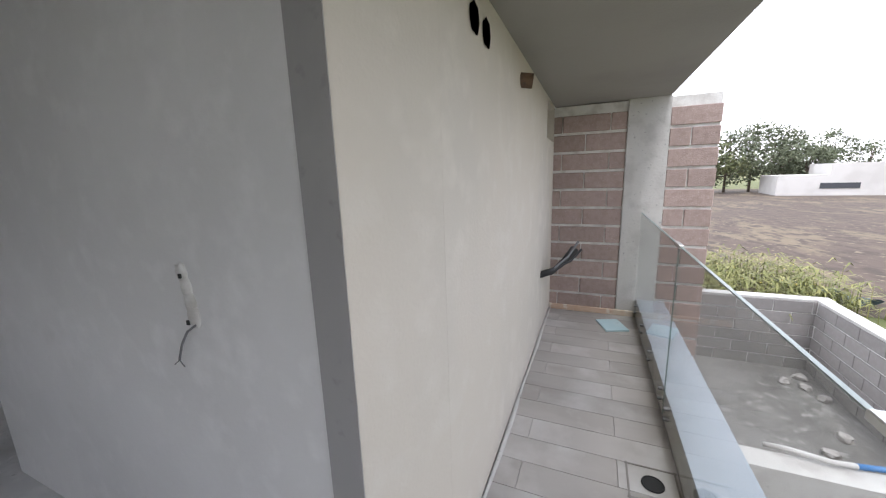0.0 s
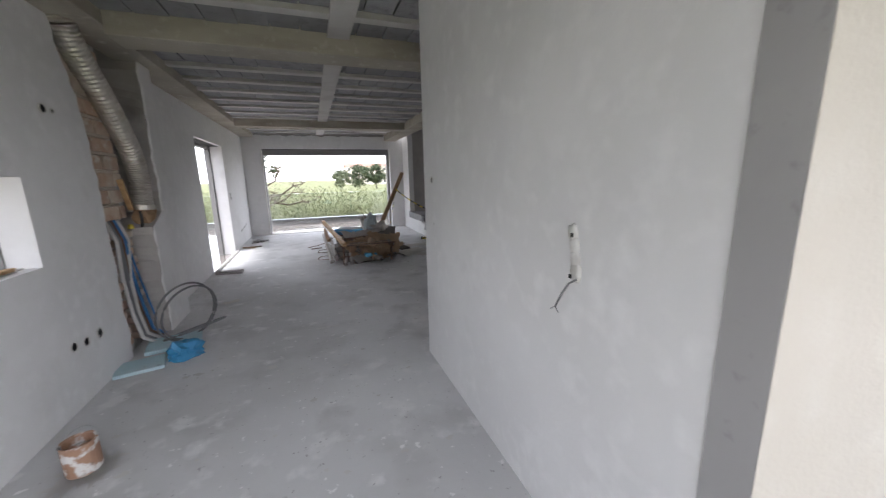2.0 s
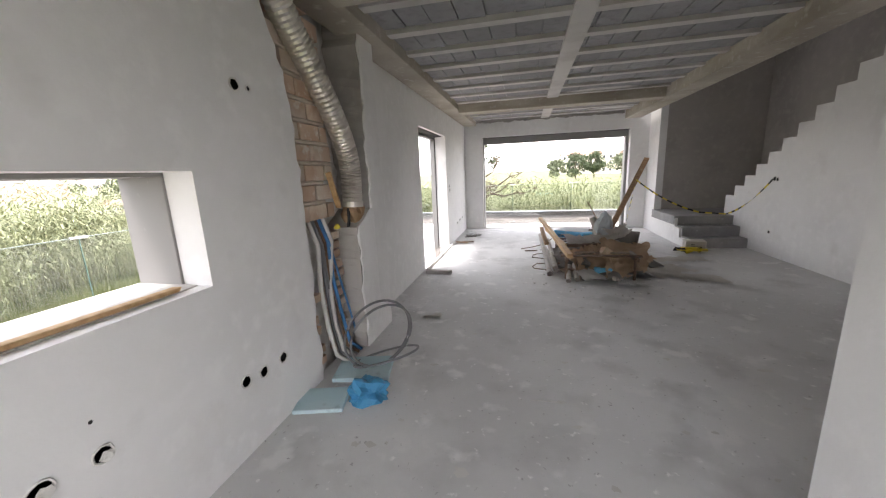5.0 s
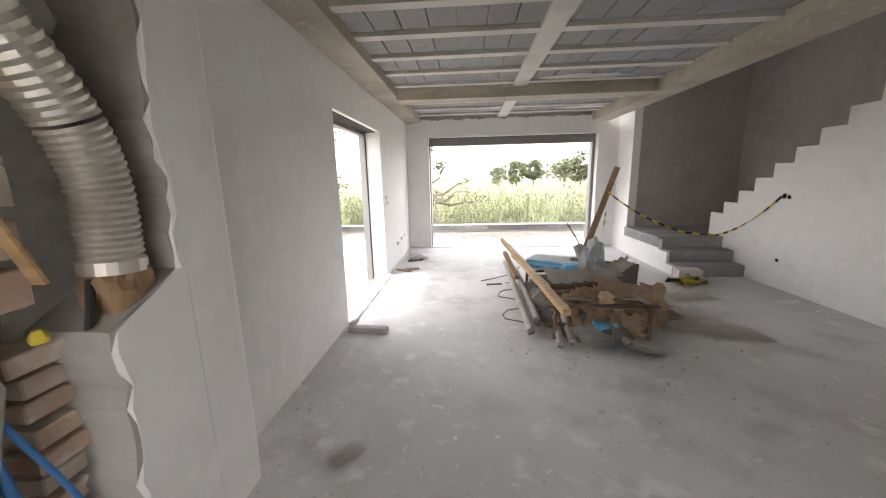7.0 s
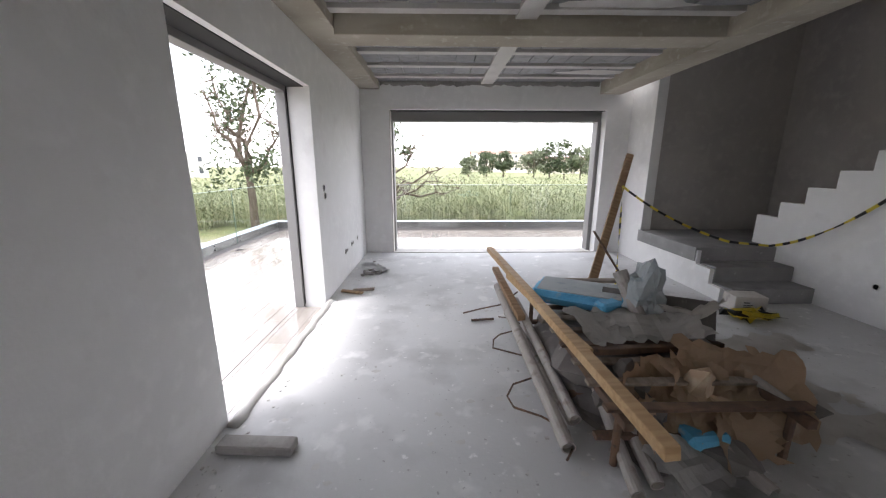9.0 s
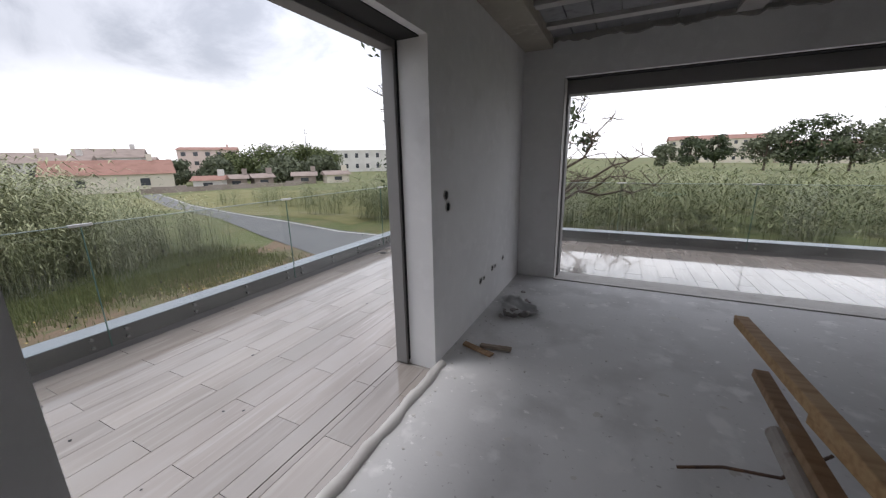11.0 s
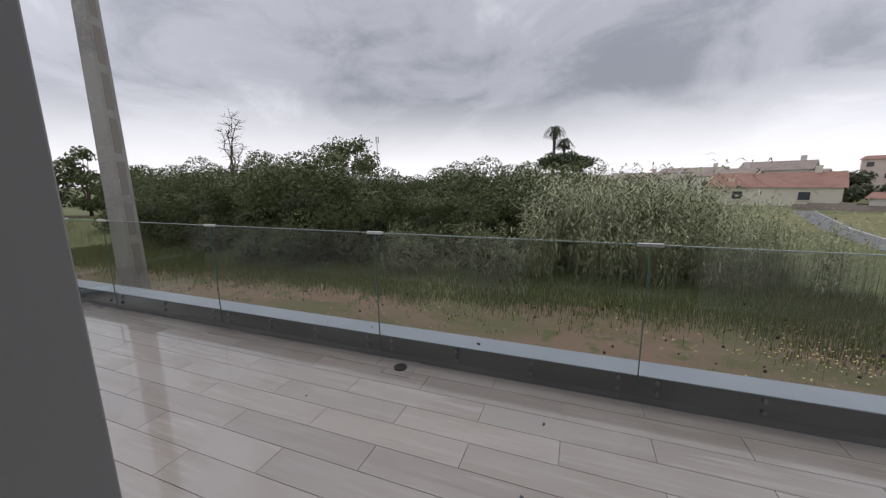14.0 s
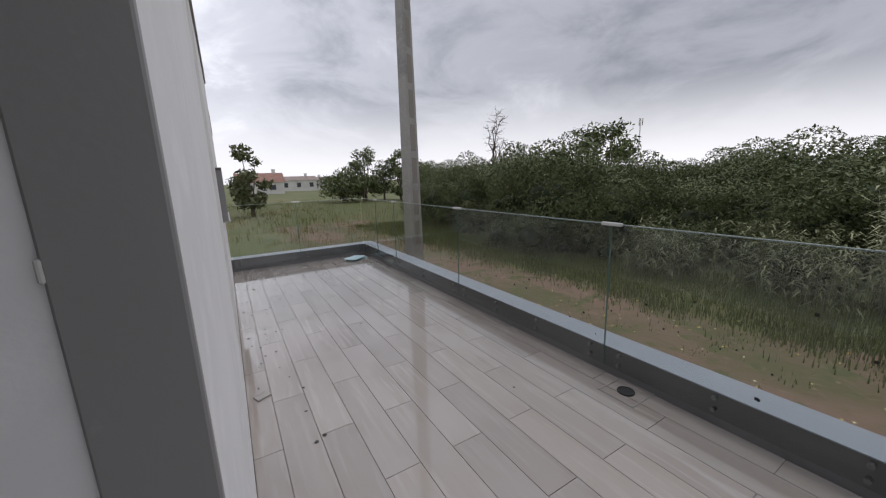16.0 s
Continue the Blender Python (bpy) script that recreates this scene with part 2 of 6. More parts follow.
ASPHALT = mat("road_asphalt", (0.115, 0.115, 0.12), 0.55, spots=((0.6, (0.145, 0.145, 0.147), 0.45, 0.62, 6), (6, (0.10, 0.115, 0.12), 0.5, 0.7, 4)), bump=0.2, bump_scale=30)


# ---------------------------------------------------------------- building helpers
def box(bm, x0, x1, y0, y1, z0, z1):
    v = [bm.verts.new(p) for p in ((x0, y0, z0), (x1, y0, z0), (x1, y1, z0), (x0, y1, z0), (x0, y0, z1), (x1, y0, z1), (x1, y1, z1), (x0, y1, z1))]
    for f in ((3, 2, 1, 0), (4, 5, 6, 7), (0, 1, 5, 4), (1, 2, 6, 5), (2, 3, 7, 6), (3, 0, 4, 7)):
        bm.faces.new([v[i] for i in f])
    return v


def bevel(bm, width, segments=1):
    bmesh.ops.bevel(bm, geom=list(bm.edges), offset=width, segments=segments, affect="EDGES", clamp_overlap=True)
    return bm


def bbox(x0, x1, y0, y1, z0, z1, bev=0.0):
    bm = bmesh.new()
    box(bm, x0, x1, y0, y1, z0, z1)
    return bevel(bm, bev) if bev else bm


def part(name, bm, material, parent=None, label="", smooth=False):
    """Links a bmesh as one mesh object, under parent if there is one."""
    if isinstance(bm, bpy.types.Mesh):
        me = bm
    else:
        me = bpy.data.meshes.new(name)
        bm.normal_update()
        bm.to_mesh(me)
        bm.free()
        for p in me.polygons:
            p.use_smooth = smooth
        me.materials.append(material)
    ob = new(name, me)
    if parent is not None:
        ob.parent = parent
    if label:
        ob["label"] = label
    return ob


def thing(name, x, y, z, rz=0, label="", category="", group="", kind=""):
    e = new(name)
    e.matrix_world = pose(x, y, z, 0, 0, rz)
    e.empty_display_size = 0.1
    return tagged(e, label, category, group, kind)


def setting(name, bm, material, label, category="", smooth=False):
    return tagged(part(name, bm, material, smooth=smooth), label, category or name.split("_")[0], kind="structure")


def slab_with_holes(axis, at0, at1, u0, u1, z0, z1, holes):
    """A wall between at0 and at1 across axis, along u and z, with rectangular openings (u0, u1, z0, z1)."""
    us = sorted({u0, u1, *(h[0] for h in holes), *(h[1] for h in holes)})
    zs = sorted({z0, z1, *(h[2] for h in holes), *(h[3] for h in holes)})

    def solid(i, j):
        if not (0 <= i < len(us) - 1 and 0 <= j < len(zs) - 1):
            return False
        u, z = (us[i] + us[i + 1]) / 2, (zs[j] + zs[j + 1]) / 2
        return not any(h[0] < u < h[1] and h[2] < z < h[3] for h in holes)

    bm, cache = bmesh.new(), {}

    def v(a, u, z):
        key = (a, u, z)
        if key not in cache:
            cache[key] = bm.verts.new((a, u, z) if axis == "x" else (u, a, z))
        return cache[key]

    for i in range(len(us) - 1):
        for j in range(len(zs) - 1):
            if not solid(i, j):
                continue
            a, b, c, d = us[i], us[i + 1], zs[j], zs[j + 1]
            for at in (at0, at1):
                bm.faces.new([v(at, a, c), v(at, b, c), v(at, b, d), v(at, a, d)])
            for di, dj, p, q in ((-1, 0, (a, c), (a, d)), (1, 0, (b, c), (b, d)), (0, -1, (a, c), (b, c)), (0, 1, (a, d), (b, d))):
                if not solid(i + di, j + dj):
                    bm.faces.new([v(at0, *p), v(at0, *q), v(at1, *q), v(at1, *p)])
    bmesh.ops.recalc_face_normals(bm, faces=bm.faces)
    return bm


def tube(bm, pts, r, sides=8, closed=False):
    """A round bar along points."""
    pts = [Vector(p) for p in pts]
    rings = []
    for i, p in enumerate(pts):
        a, b = pts[max(i - 1, 0)], pts[min(i + 1, len(pts) - 1)]
        d = (b - a).normalized()
        up = Vector((0, 0, 1)) if abs(d.z) < 0.9 else Vector((1, 0, 0))
        s = d.cross(up).normalized()
        t = s.cross(d)
        rr = r[i] if isinstance(r, (list, tuple)) else r
        rings.append([bm.verts.new(p + rr * (math.cos(6.28319 * k / sides) * s + math.sin(6.28319 * k / sides) * t)) for k in range(sides)])
    for a, b in zip(rings, rings[1:]):
        for k in range(sides):
            bm.faces.new([a[k], a[(k + 1) % sides], b[(k + 1) % sides], b[k]])
    bm.faces.new(rings[0][::-1])
    bm.faces.new(rings[-1])
    return bm


# ---------------------------------------------------------------- large structure
XO = -0.328                  # outer face of the west wall
YN, YNO = 13.275, 13.66      # north wall
YS = 2.065                   # south facade
XP = 2.63                    # partition face
TOP = 3.1
CEIL = 2.90
DOOR = (8.842, 10.80, -0.30, 2.31)
LOWWIN = (3.28, 4.73, 1.045, 1.62)
NWIN = (0.485, 4.155, -0.30, 2.455)
XK = 0.065                   # kitchen wall face
XST = 5.568                  # stepped stair wall face
ZT = -0.03                   # terrace

setting("floor", bbox(0.0, 6.66, YS, YN, -0.25, 0.0), SCREED, "dusty grey cement screed floor with white plaster splashes")
setting("wall_west", slab_with_holes("x", XO, 0.0, 6.70, YN, -0.3, TOP, [DOOR]), PLASTER, "white plastered wall with a wide sliding-door opening")
setting("wall_kitchen", slab_with_holes("x", XO, XK, YS, 5.28, -0.3, TOP, [LOWWIN]), PLASTER, "white plastered kitchen wall with a low strip window")
recess = setting("wall_recess", bbox(XO, -0.14, 5.28, 6.471, -0.3, TOP), MORTAR, "mortar-smeared back of an open pipe recess in the wall")
bm = bmesh.new()
plan = [[bm.verts.new((x, y, z)) for x, y in ((XO, 6.472), (0.2, 6.472), (0.2, 6.74), (0.002, 7.03), (0.002, 6.699), (XO, 6.699))] for z in (-0.3, TOP)]
for k in range(6):
    bm.faces.new([plan[0][k], plan[0][(k + 1) % 6], plan[1][(k + 1) % 6], plan[1][k]])
bm.faces.new(plan[0][::-1])
bm.faces.new(plan[1])
setting("wall_pier", bm, PLASTER, "white plastered pier beside the pipe recess")


def ragged(name, edge, far, x0, x1, seed, material=None):
    """Broken plaster edge: a band between the straight line y = far and a jagged curve edge(z)."""
    rnd = random.Random(seed)
    bm = bmesh.new()
    rows = []
    n = 44
    for i in range(n + 1):
        z = TOP * i / n
        y = edge(z) + rnd.uniform(-0.018, 0.018) + 0.012 * math.sin(z * 9)
        rows.append([bm.verts.new(p) for p in ((x0, far, z), (x1, far, z), (x1, y, z), (x0, y + rnd.uniform(-0.02, 0.02), z))])
    for a, b in zip(rows, rows[1:]):
        for k in range(4):
            bm.faces.new([a[k], a[(k + 1) % 4], b[(k + 1) % 4], b[k]])
    bm.faces.new(rows[0])
    bm.faces.new(rows[-1])
    bmesh.ops.recalc_face_normals(bm, faces=bm.faces)
    return setting(name, bm, material or PLASTER, "broken plaster edge of the pipe recess", "plaster edge")


ragged("wall_edge_south", lambda z: 5.58 if z < 2.0 else 5.58 - 0.24 * (z - 2.0) / 0.9, 5.279, -0.135, XK - 0.002, 4)
# pier edge body: grey render with its side's shade put into the colour
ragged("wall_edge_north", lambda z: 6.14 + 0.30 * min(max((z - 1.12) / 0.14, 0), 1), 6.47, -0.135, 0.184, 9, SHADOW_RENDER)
ragged("wall_skin_north", lambda z: 6.15 + 0.30 * min(max((z - 1.12) / 0.14, 0), 1), 6.471, 0.185, 0.199, 9)

setting("wall_north", slab_with_holes("y", YN, YNO, XO, 4.57, -0.3, TOP, [NWIN]), PLASTER, "white plastered wall with a huge window opening")
setting("wall_stair_side", bbox(4.57, 4.72, 12.57, YNO, -0.3, 5.6), PLASTER, "white plastered wall beside the stair landing")
setting("wall_landing_back", bbox(4.72, 6.62, 12.60, 12.80, -0.3, 5.6), SHADOW_RENDER, "rendered wall behind the landing, shade put into its grey")
# the high opening is added, unseen, to let daylight down the stairwell
setting("wall_stair_outer", slab_with_holes("x", 6.62, 6.82, 4.636, 12.80, -0.3, 5.6, [(4.9, 8.0, 4.2, 5.45)]), SHADOW_RENDER, "rendered wall along the upper stair flight, shade put into its grey")
bm = bmesh.new()
TREAD, RISE = 0.293, 0.195
steps = [(11.627 - TREAD * k, 0.905 + RISE * k) for k in range(13)]
for y, z in steps:
    box(bm, XST, XST + 0.08, y - TREAD, y, -0.3, z)
box(bm, XST, XST + 0.08, 4.636, steps[-1][0] - TREAD, -0.3, 3.5)
bmesh.ops.remove_doubles(bm, verts=bm.verts, dist=1e-5)
setting("wall_stair_stepped", bm, PLASTER, "white plastered wall with a stepped top edge under the stairs")
# low wall beside the lower flight, with a broken stepped end
bm = bmesh.new()
box(bm, 4.55, 4.60, 11.24, 12.568, -0.05, 0.50)
box(bm, 4.55, 4.60, 10.99, 11.24, -0.05, 0.33)
box(bm, 4.55, 4.60, 10.80, 10.99, -0.05, 0.15)
setting("wall_stair_low", bm, PLASTER, "low white plastered wall beside the stair steps")
setting("wall_partition", bbox(XP, 2.80, 2.150, 4.636, -0.3, TOP), PLASTER, "white plastered partition wall")
setting("wall_partition_north", bbox(2.80, 6.82, 4.436, 4.636, -0.3, 5.6), PLASTER, "white plastered wall closing the hall")
fac = slab_with_holes("y", YS, 2.25, 3.05, 6.40, -0.3, 2.37, [(5.75, 6.36, 1.98, 2.33)])
setting("wall_south", fac, FACADE, "beige rendered facade wall of the balcony")
bm = bmesh.new()
cor = [[bm.verts.new((x, y, z)) for x, y in ((XP - 0.004, 2.1495), (2.80, 2.112), (3.049, YS), (3.049, 2.25), (2.802, 2.25), (2.802, 2.1495))] for z in (-0.05, 2.37)]
for k in range(6):
    bm.faces.new([cor[0][k], cor[0][(k + 1) % 6], cor[1][(k + 1) % 6], cor[1][k]])
bm.faces.new(cor[0][::-1])
bm.faces.new(cor[1])
setting("wall_south_corner", bm, FACADE, "beige rendered facade corner", "wall")
# the opening in this wall is added, out of view, to brighten the partition
setting("wall_south_west", slab_with_holes("y", YS - 0.19, YS, XO, 1.20, -0.3, TOP, [(0.08, 1.12, -0.3, 2.35)]), FACADE, "beige rendered facade wall beside the balcony door")
setting("wall_back_of_holes", bbox(2.82, 6.38, 2.40, 2.45, -0.3, TOP), CONCRETE, "dark cavity behind the facade", "wall")
setting("corner_profile", bbox(XP - 0.006, XP + 0.05, 2.151, 2.262, -0.02, 2.9), PROFILE_GREY, "grey metal door-frame strip set in the plaster corner", "frame strip")
setting("roof_stair", bbox(4.4, 6.82, 4.436, 12.80, 5.6, 5.8), CONCRETE, "concrete roof over the stairwell")

# stairs
stair = thing("concrete_stair", 0, 0, 0, 0, "raw grey concrete stair with a quarter landing, unfinished", "stair")
for k in range(2):
    part("step", bbox(4.602, XST - 0.003, 10.70 + 0.28 * k, 11.26, 0.178 * k, 0.178 * (k + 1), 0.008), STEP_CONC, stair)
part("landing", bbox(4.54, 6.615, 11.26, 12.595, 0.356, 0.534, 0.008), STEP_CONC, stair)
for k, (y, z) in enumerate(steps):
    part("step", bbox(XST + 0.082, 6.615, y - TREAD - 0.01, y, z - 2 * RISE + 0.02, z - RISE, 0.006), STEP_CONC, stair)

# ceiling
bm = bmesh.new()
rnd = random.Random(3)
yy = YS + 0.02
box(bm, 0.0, 4.3, YS, YN, CEIL + 0.02, TOP)
while yy < YN - 0.05:
    xx = 0.30
    while xx < 4.05:
        w = 0.245
        d = rnd.uniform(0.0, 0.012)
        box(bm, xx + 0.006, min(xx + w - 0.006, 4.05), yy, min(yy + 0.49, YN), CEIL - 0.004 - d, CEIL + 0.02)
        xx += w
    yy += 0.60
setting("ceiling", bm, HOLLOW, "grey hollow-block ceiling between pale concrete ribs", "ceiling")
bm = bmesh.new()
yy = 9.27 - 0.6 * 12
while yy < YN - 0.1:
    if yy > YS:
        box(bm, 0.2, 4.05, yy - 0.055, yy + 0.055, CEIL - 0.04, CEIL + 0.02)
    yy += 0.6
box(bm, 2.0, 2.2, YS, YN, CEIL - 0.052, CEIL + 0.02)
for cx, cy, rx, ry in ((2.95, 10.35, 0.55, 0.12), (3.75, 9.95, 0.22, 0.10), (2.15, 11.35, 0.18, 0.14), (3.6, 12.6, 0.5, 0.12)):
    ring = [bm.verts.new((cx + rx * (1 + 0.25 * rnd.uniform(-1, 1)) * math.cos(a), cy + ry * (1 + 0.25 * rnd.uniform(-1, 1)) * math.sin(a), CEIL - 0.022)) for a in np.linspace(0, 6.28, 15)[:-1]]
    bm.faces.new(ring[::-1])
setting("ceiling_ribs", bm, RIB_CONC, "pale concrete ribs under the ceiling", "ceiling rib")
for nm, b in (("beam_west", (0.002, 0.33, YS + 0.01, YN - 0.002, 2.77, 2.98)), ("beam_east", (4.0, 4.36, YS + 0.2, YN - 0.002, 2.70, 2.98)), ("beam_cross", (0.331, 3.999, 10.60, 10.92, 2.71, 2.97)), ("beam_cross_south", (0.331, 3.999, 5.50, 5.84, 2.71, 2.97))):
    setting(nm, bbox(*b, 0.006), BEAM_CONC, "rough formwork-marked concrete beam", "beam")
# torn plaster line over the window
bm = bmesh.new()
rnd = random.Random(8)
row = []
for i in range(70):
    x = 0.34 + (3.98 - 0.34) * i / 69
    z = 2.835 + rnd.uniform(-0.014, 0.014) + 0.012 * math.sin(i * 0.7)
    row.append([bm.verts.new(p) for p in ((x, YN - 0.016, 2.905), (x, YN - 0.016, z), (x, YN - 0.001, z - 0.01))])
for a, b in zip(row, row[1:]):
    bm.faces.new([a[0], a[1], b[1], b[0]])
    bm.faces.new([a[1], a[2], b[2], b[1]])
setting("ceiling_joint", bm, CONCRETE, "rough concrete strip above the torn plaster edge", "ceiling joint")
setting("wall_stair_void", bbox(4.362, 4.56, 4.636, 12.57, 3.1, 5.6), SHADOW_RENDER, "rendered wall above the beam, shade put into its grey")
setting("roof", bbox(XO - 0.02, 4.36, YS - 0.19, YNO + 0.02, TOP, 3.3), CONCRETE, "concrete roof slab")

# door and window frames (grey sheet-metal counterframes)
# near-black: paints the shade inside gaps, slots and holes that aren't cut
GAP_SHADE = mat("painted_gap_shade", (0.03, 0.03, 0.03), 0.9)
fr = thing("door_frame_west", 0, 0, 0, 0, "grey metal counterframe of the terrace door opening", "door frame", kind="structure")
part("jamb", bbox(-0.332, -0.235, 10.76, 10.815, ZT, 2.25, 0.003), FRAME_GREY, fr)
part("jamb", bbox(-0.3315, -0.222, 8.826, 8.852, ZT, 2.25, 0.003), FRAME_GREY, fr)
part("plaster_chip", bbox(-0.2245, -0.2185, 8.843, 8.8535, 1.36, 1.385, 0.002), RIB_CONC, fr, "chipped white plaster crumb")
part("head", bbox(-0.3325, -0.232, 8.826, 10.812, 2.25, 2.42, 0.003), FRAME_GREY, fr)
part("gap", bbox(-0.234, -0.226, 10.785, 10.806, 0.0, 2.30), GAP_SHADE, fr, "narrow gap, its shade painted near-black")
part("shutter_slot", bbox(-0.230, -0.06, 8.84, 10.80, 2.302, 2.318), GAP_SHADE, fr, "roller-shutter slot, its inner shade painted near-black")
fr = thing("door_frame_kitchen_window", 0, 0, 0, 0, "grey metal counterframe of the strip window", "window frame", kind="structure")
fr.name = "window_frame_strip"
part("jamb", bbox(-0.385, -0.11, 4.715, 4.738, 1.045, 1.62, 0.002), FRAME_GREY, fr)
part("jamb", bbox(-0.385, -0.11, 3.272, 3.295, 1.045, 1.62, 0.002), FRAME_GREY, fr)
part("head", bbox(-0.385, -0.11, 3.272, 4.738, 1.60, 1.628, 0.002), FRAME_GREY, fr)
part("sill", bbox(-0.40, -0.02, 3.285, 4.725, 1.035, 1.052, 0.003), PALE_CONC, fr, "dusty pale stone sill")
fr = thing("window_frame_north", 0, 0, 0, 0, "grey metal counterframe of the big window opening", "window frame", kind="structure")
part("head", bbox(0.47, 4.17, 13.48, 13.67, 2.29, 2.47, 0.003), FRAME_GREY, fr)
part("jamb", bbox(0.47, 0.515, 13.46, 13.67, ZT, 2.29, 0.003), FRAME_GREY, fr)
part("jamb", bbox(4.09, 4.17, 13.46, 13.67, ZT, 2.29, 0.003), FRAME_GREY, fr)
part("shutter_slot", bbox(0.49, 4.15, 13.34, 13.475, 2.446, 2.462), GAP_SHADE, fr, "roller-shutter slot, its inner shade painted near-black")
part("corner_bead", bbox(0.478, 0.49, YN - 0.004, YN + 0.19, 0.0, 2.45), RIB_CONC, fr, "white corner bead")
part("threshold", bbox(0.47, 4.17, 13.30, 13.66, -0.04, -0.012, 0.002), PALE_CONC, fr, "dusty pale threshold")
part("edge_strip", bbox(0.49, 4.15, YN - 0.045, YN + 0.02, -0.02, 0.014, 0.005), RIB_CONC, fr, "rough white cement edge strip")
door_slab = setting("door_threshold", bbox(XO - 0.01, -0.002, 8.843, 10.799, -0.25, ZT - 0.014), GROUT, "wood-look tiles running through the terrace door", "threshold")

# slabs
setting("balcony_slab", bbox(XO, 6.40, 0.84, YS, -0.30, ZT - 0.012), PALE_CONC, "balcony floor slab", "balcony")
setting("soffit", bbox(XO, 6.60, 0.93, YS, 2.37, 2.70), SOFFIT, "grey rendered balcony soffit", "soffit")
west_slab = setting("terrace_west", bbox(-2.88, XO, 2.15, 16.13, -0.40, ZT - 0.012), GROUT, "terrace floor of wet wood-look tiles", "terrace")
north_slab = setting("terrace_north", bbox(XO, 9.0, YNO, 16.13, -0.40, ZT - 0.012), GROUT, "terrace floor of wet wood-look tiles", "terrace")
for nm, b in (("kerb_west", (-2.90, -2.682, 2.15, 16.04)), ("kerb_south", (-2.682, XO, 2.15, 2.39)), ("kerb_north", (-2.682, 9.0, 15.80, 16.04)), ("kerb_balcony", (1.0, 6.395, 0.84, 1.10))):
    setting(nm, bbox(*b, -0.4, 0.17), KERB_SIDE if nm != "kerb_balcony" else CONCRETE, "dark metal-clad kerb under the glass balustrade", "kerb")
    setting(nm.replace("kerb", "kerb_cap"), bbox(b[0] - 0.008, b[1] + 0.005, b[2] - 0.008, b[3] + 0.005, 0.171, 0.18, 0.002), KERB_TOP, "grey-blue sheet metal kerb cap", "kerb cap")

# ground sheet with the sunken yard left open
GZ = -1.0


def gz(x):
    """The land falls gently away from the house to both sides."""
    return GZ - 1.1 * min(max((abs(x) - 12) / 50, 0), 1)


ASKEW = radians(2.35)


def lie(x, y):
    """The land west of the house lies a little askew of its walls."""
    if x > -3.0:
        return x, y
    c, q = math.cos(ASKEW), math.sin(ASKEW)
    return c * x - q * (y - 9.3), 9.3 + q * x + c * (y - 9.3)


def drape(bm, lift):
    """Cuts a flat patch where the slope changes and lays it on the land."""
    for x in (-62, -12, 12, 62):
        bmesh.ops.bisect_plane(bm, geom=[*bm.verts, *bm.edges, *bm.faces], plane_co=(x, 0, 0), plane_no=(1, 0, 0))
    for v in bm.verts:
        v.co.x, v.co.y = lie(v.co.x, v.co.y)
        v.co.z = gz(v.co.x) + lift


bm = bmesh.new()
gx, gy = [-1500, -62, -12, 3.0, 9.5, 12, 62, 1500], [-1500, -60, -2.0, 0.85, 30, 100, 1500]
gv = [[bm.verts.new((x, y, gz(x))) for y in gy] for x in gx]
for i in range(len(gx) - 1):
    for j in range(len(gy) - 1):
        if not (gx[i] == 3.0 and gy[j] == -2.0):
            bm.faces.new([gv[i][j], gv[i + 1][j], gv[i + 1][j + 1], gv[i][j + 1]])
setting("ground", bm, GRASS, "wet green meadow with weeds", "ground")


def patch(name, outline, z, material, label, category, wob=0.25, seed=1):
    """A flat patch of ground with an uneven edge."""
    rnd = random.Random(seed)
    bm = bmesh.new()
    vs = []
    for (x0, y0), (x1, y1) in zip(outline, outline[1:] + outline[:1]):
        n = max(2, int(math.hypot(x1 - x0, y1 - y0) / 1.2))
        for k in range(min(n, 60)):
            f = k / min(n, 60)
            vs.append(bm.verts.new((x0 + (x1 - x0) * f + rnd.uniform(-wob, wob), y0 + (y1 - y0) * f + rnd.uniform(-wob, wob), z)))
    bm.faces.new(vs)
    bmesh.ops.triangulate(bm, faces=bm.faces)
    drape(bm, z - GZ)
    bmesh.ops.recalc_face_normals(bm, faces=bm.faces)
    for f in bm.faces:
        if f.normal.z < 0:
            f.normal_flip()
    return setting(name, bm, material, label, category)


patch("dirt_track", [(-3.4, -12), (-3.3, 6), (-3.4, 12), (-3.6, 17.9), (-9.2, 17.9), (-7.4, 12.9), (-7.1, 6), (-7.3, 0), (-8.5, -12)], GZ + 0.010, DIRT, "trodden ochre dirt track with weeds", "dirt track", 0.3, 5)
patch("field", [(10.2, -2.6), (14, 1.0), (60, 3), (90, -10), (70, -60), (10, -60), (9.8, -12)], GZ + 0.010, SOIL, "ploughed brown field with straw", "field", 0.4, 6)
patch("meadow_strip", [(-40, 26), (-26, 22.2), (-14, 21.5), (-8, 20.4), (-9, 30), (-24, 38), (-42, 40)], GZ + 0.015, mat("dry_grass", (0.17, 0.165, 0.06), 0.95, spots=((0.5, (0.22, 0.20, 0.09), 0.45, 0.62, 6), (5, (0.12, 0.13, 0.045), 0.5, 0.7, 5)), bump=0.5, bump_scale=9), "strip of dry yellowing grass", "meadow", 0.3, 8)
bm = bmesh.new()
rl, rr = [(-46, 33.8), (-26, 25.0), (-16.85, 21.8), (-11.9, 20.3), (-7.6, 19.1), (-4, 18.9), (4, 19.6)], [(-46, 31.8), (-26, 23.4), (-16.5, 20.3), (-10, 17.45), (-6, 15.95), (-3.5, 16.6), (4, 17.3)]
lv, rv = [bm.verts.new((*p, GZ + 0.012)) for p in rl], [bm.verts.new((*p, GZ + 0.012)) for p in rr]
for i in range(len(rl) - 1):
    bm.faces.new([rv[i], rv[i + 1], lv[i + 1], lv[i]])
drape(bm, 0.03)
setting("road", bm, ASPHALT, "narrow wet grey country road", "road")
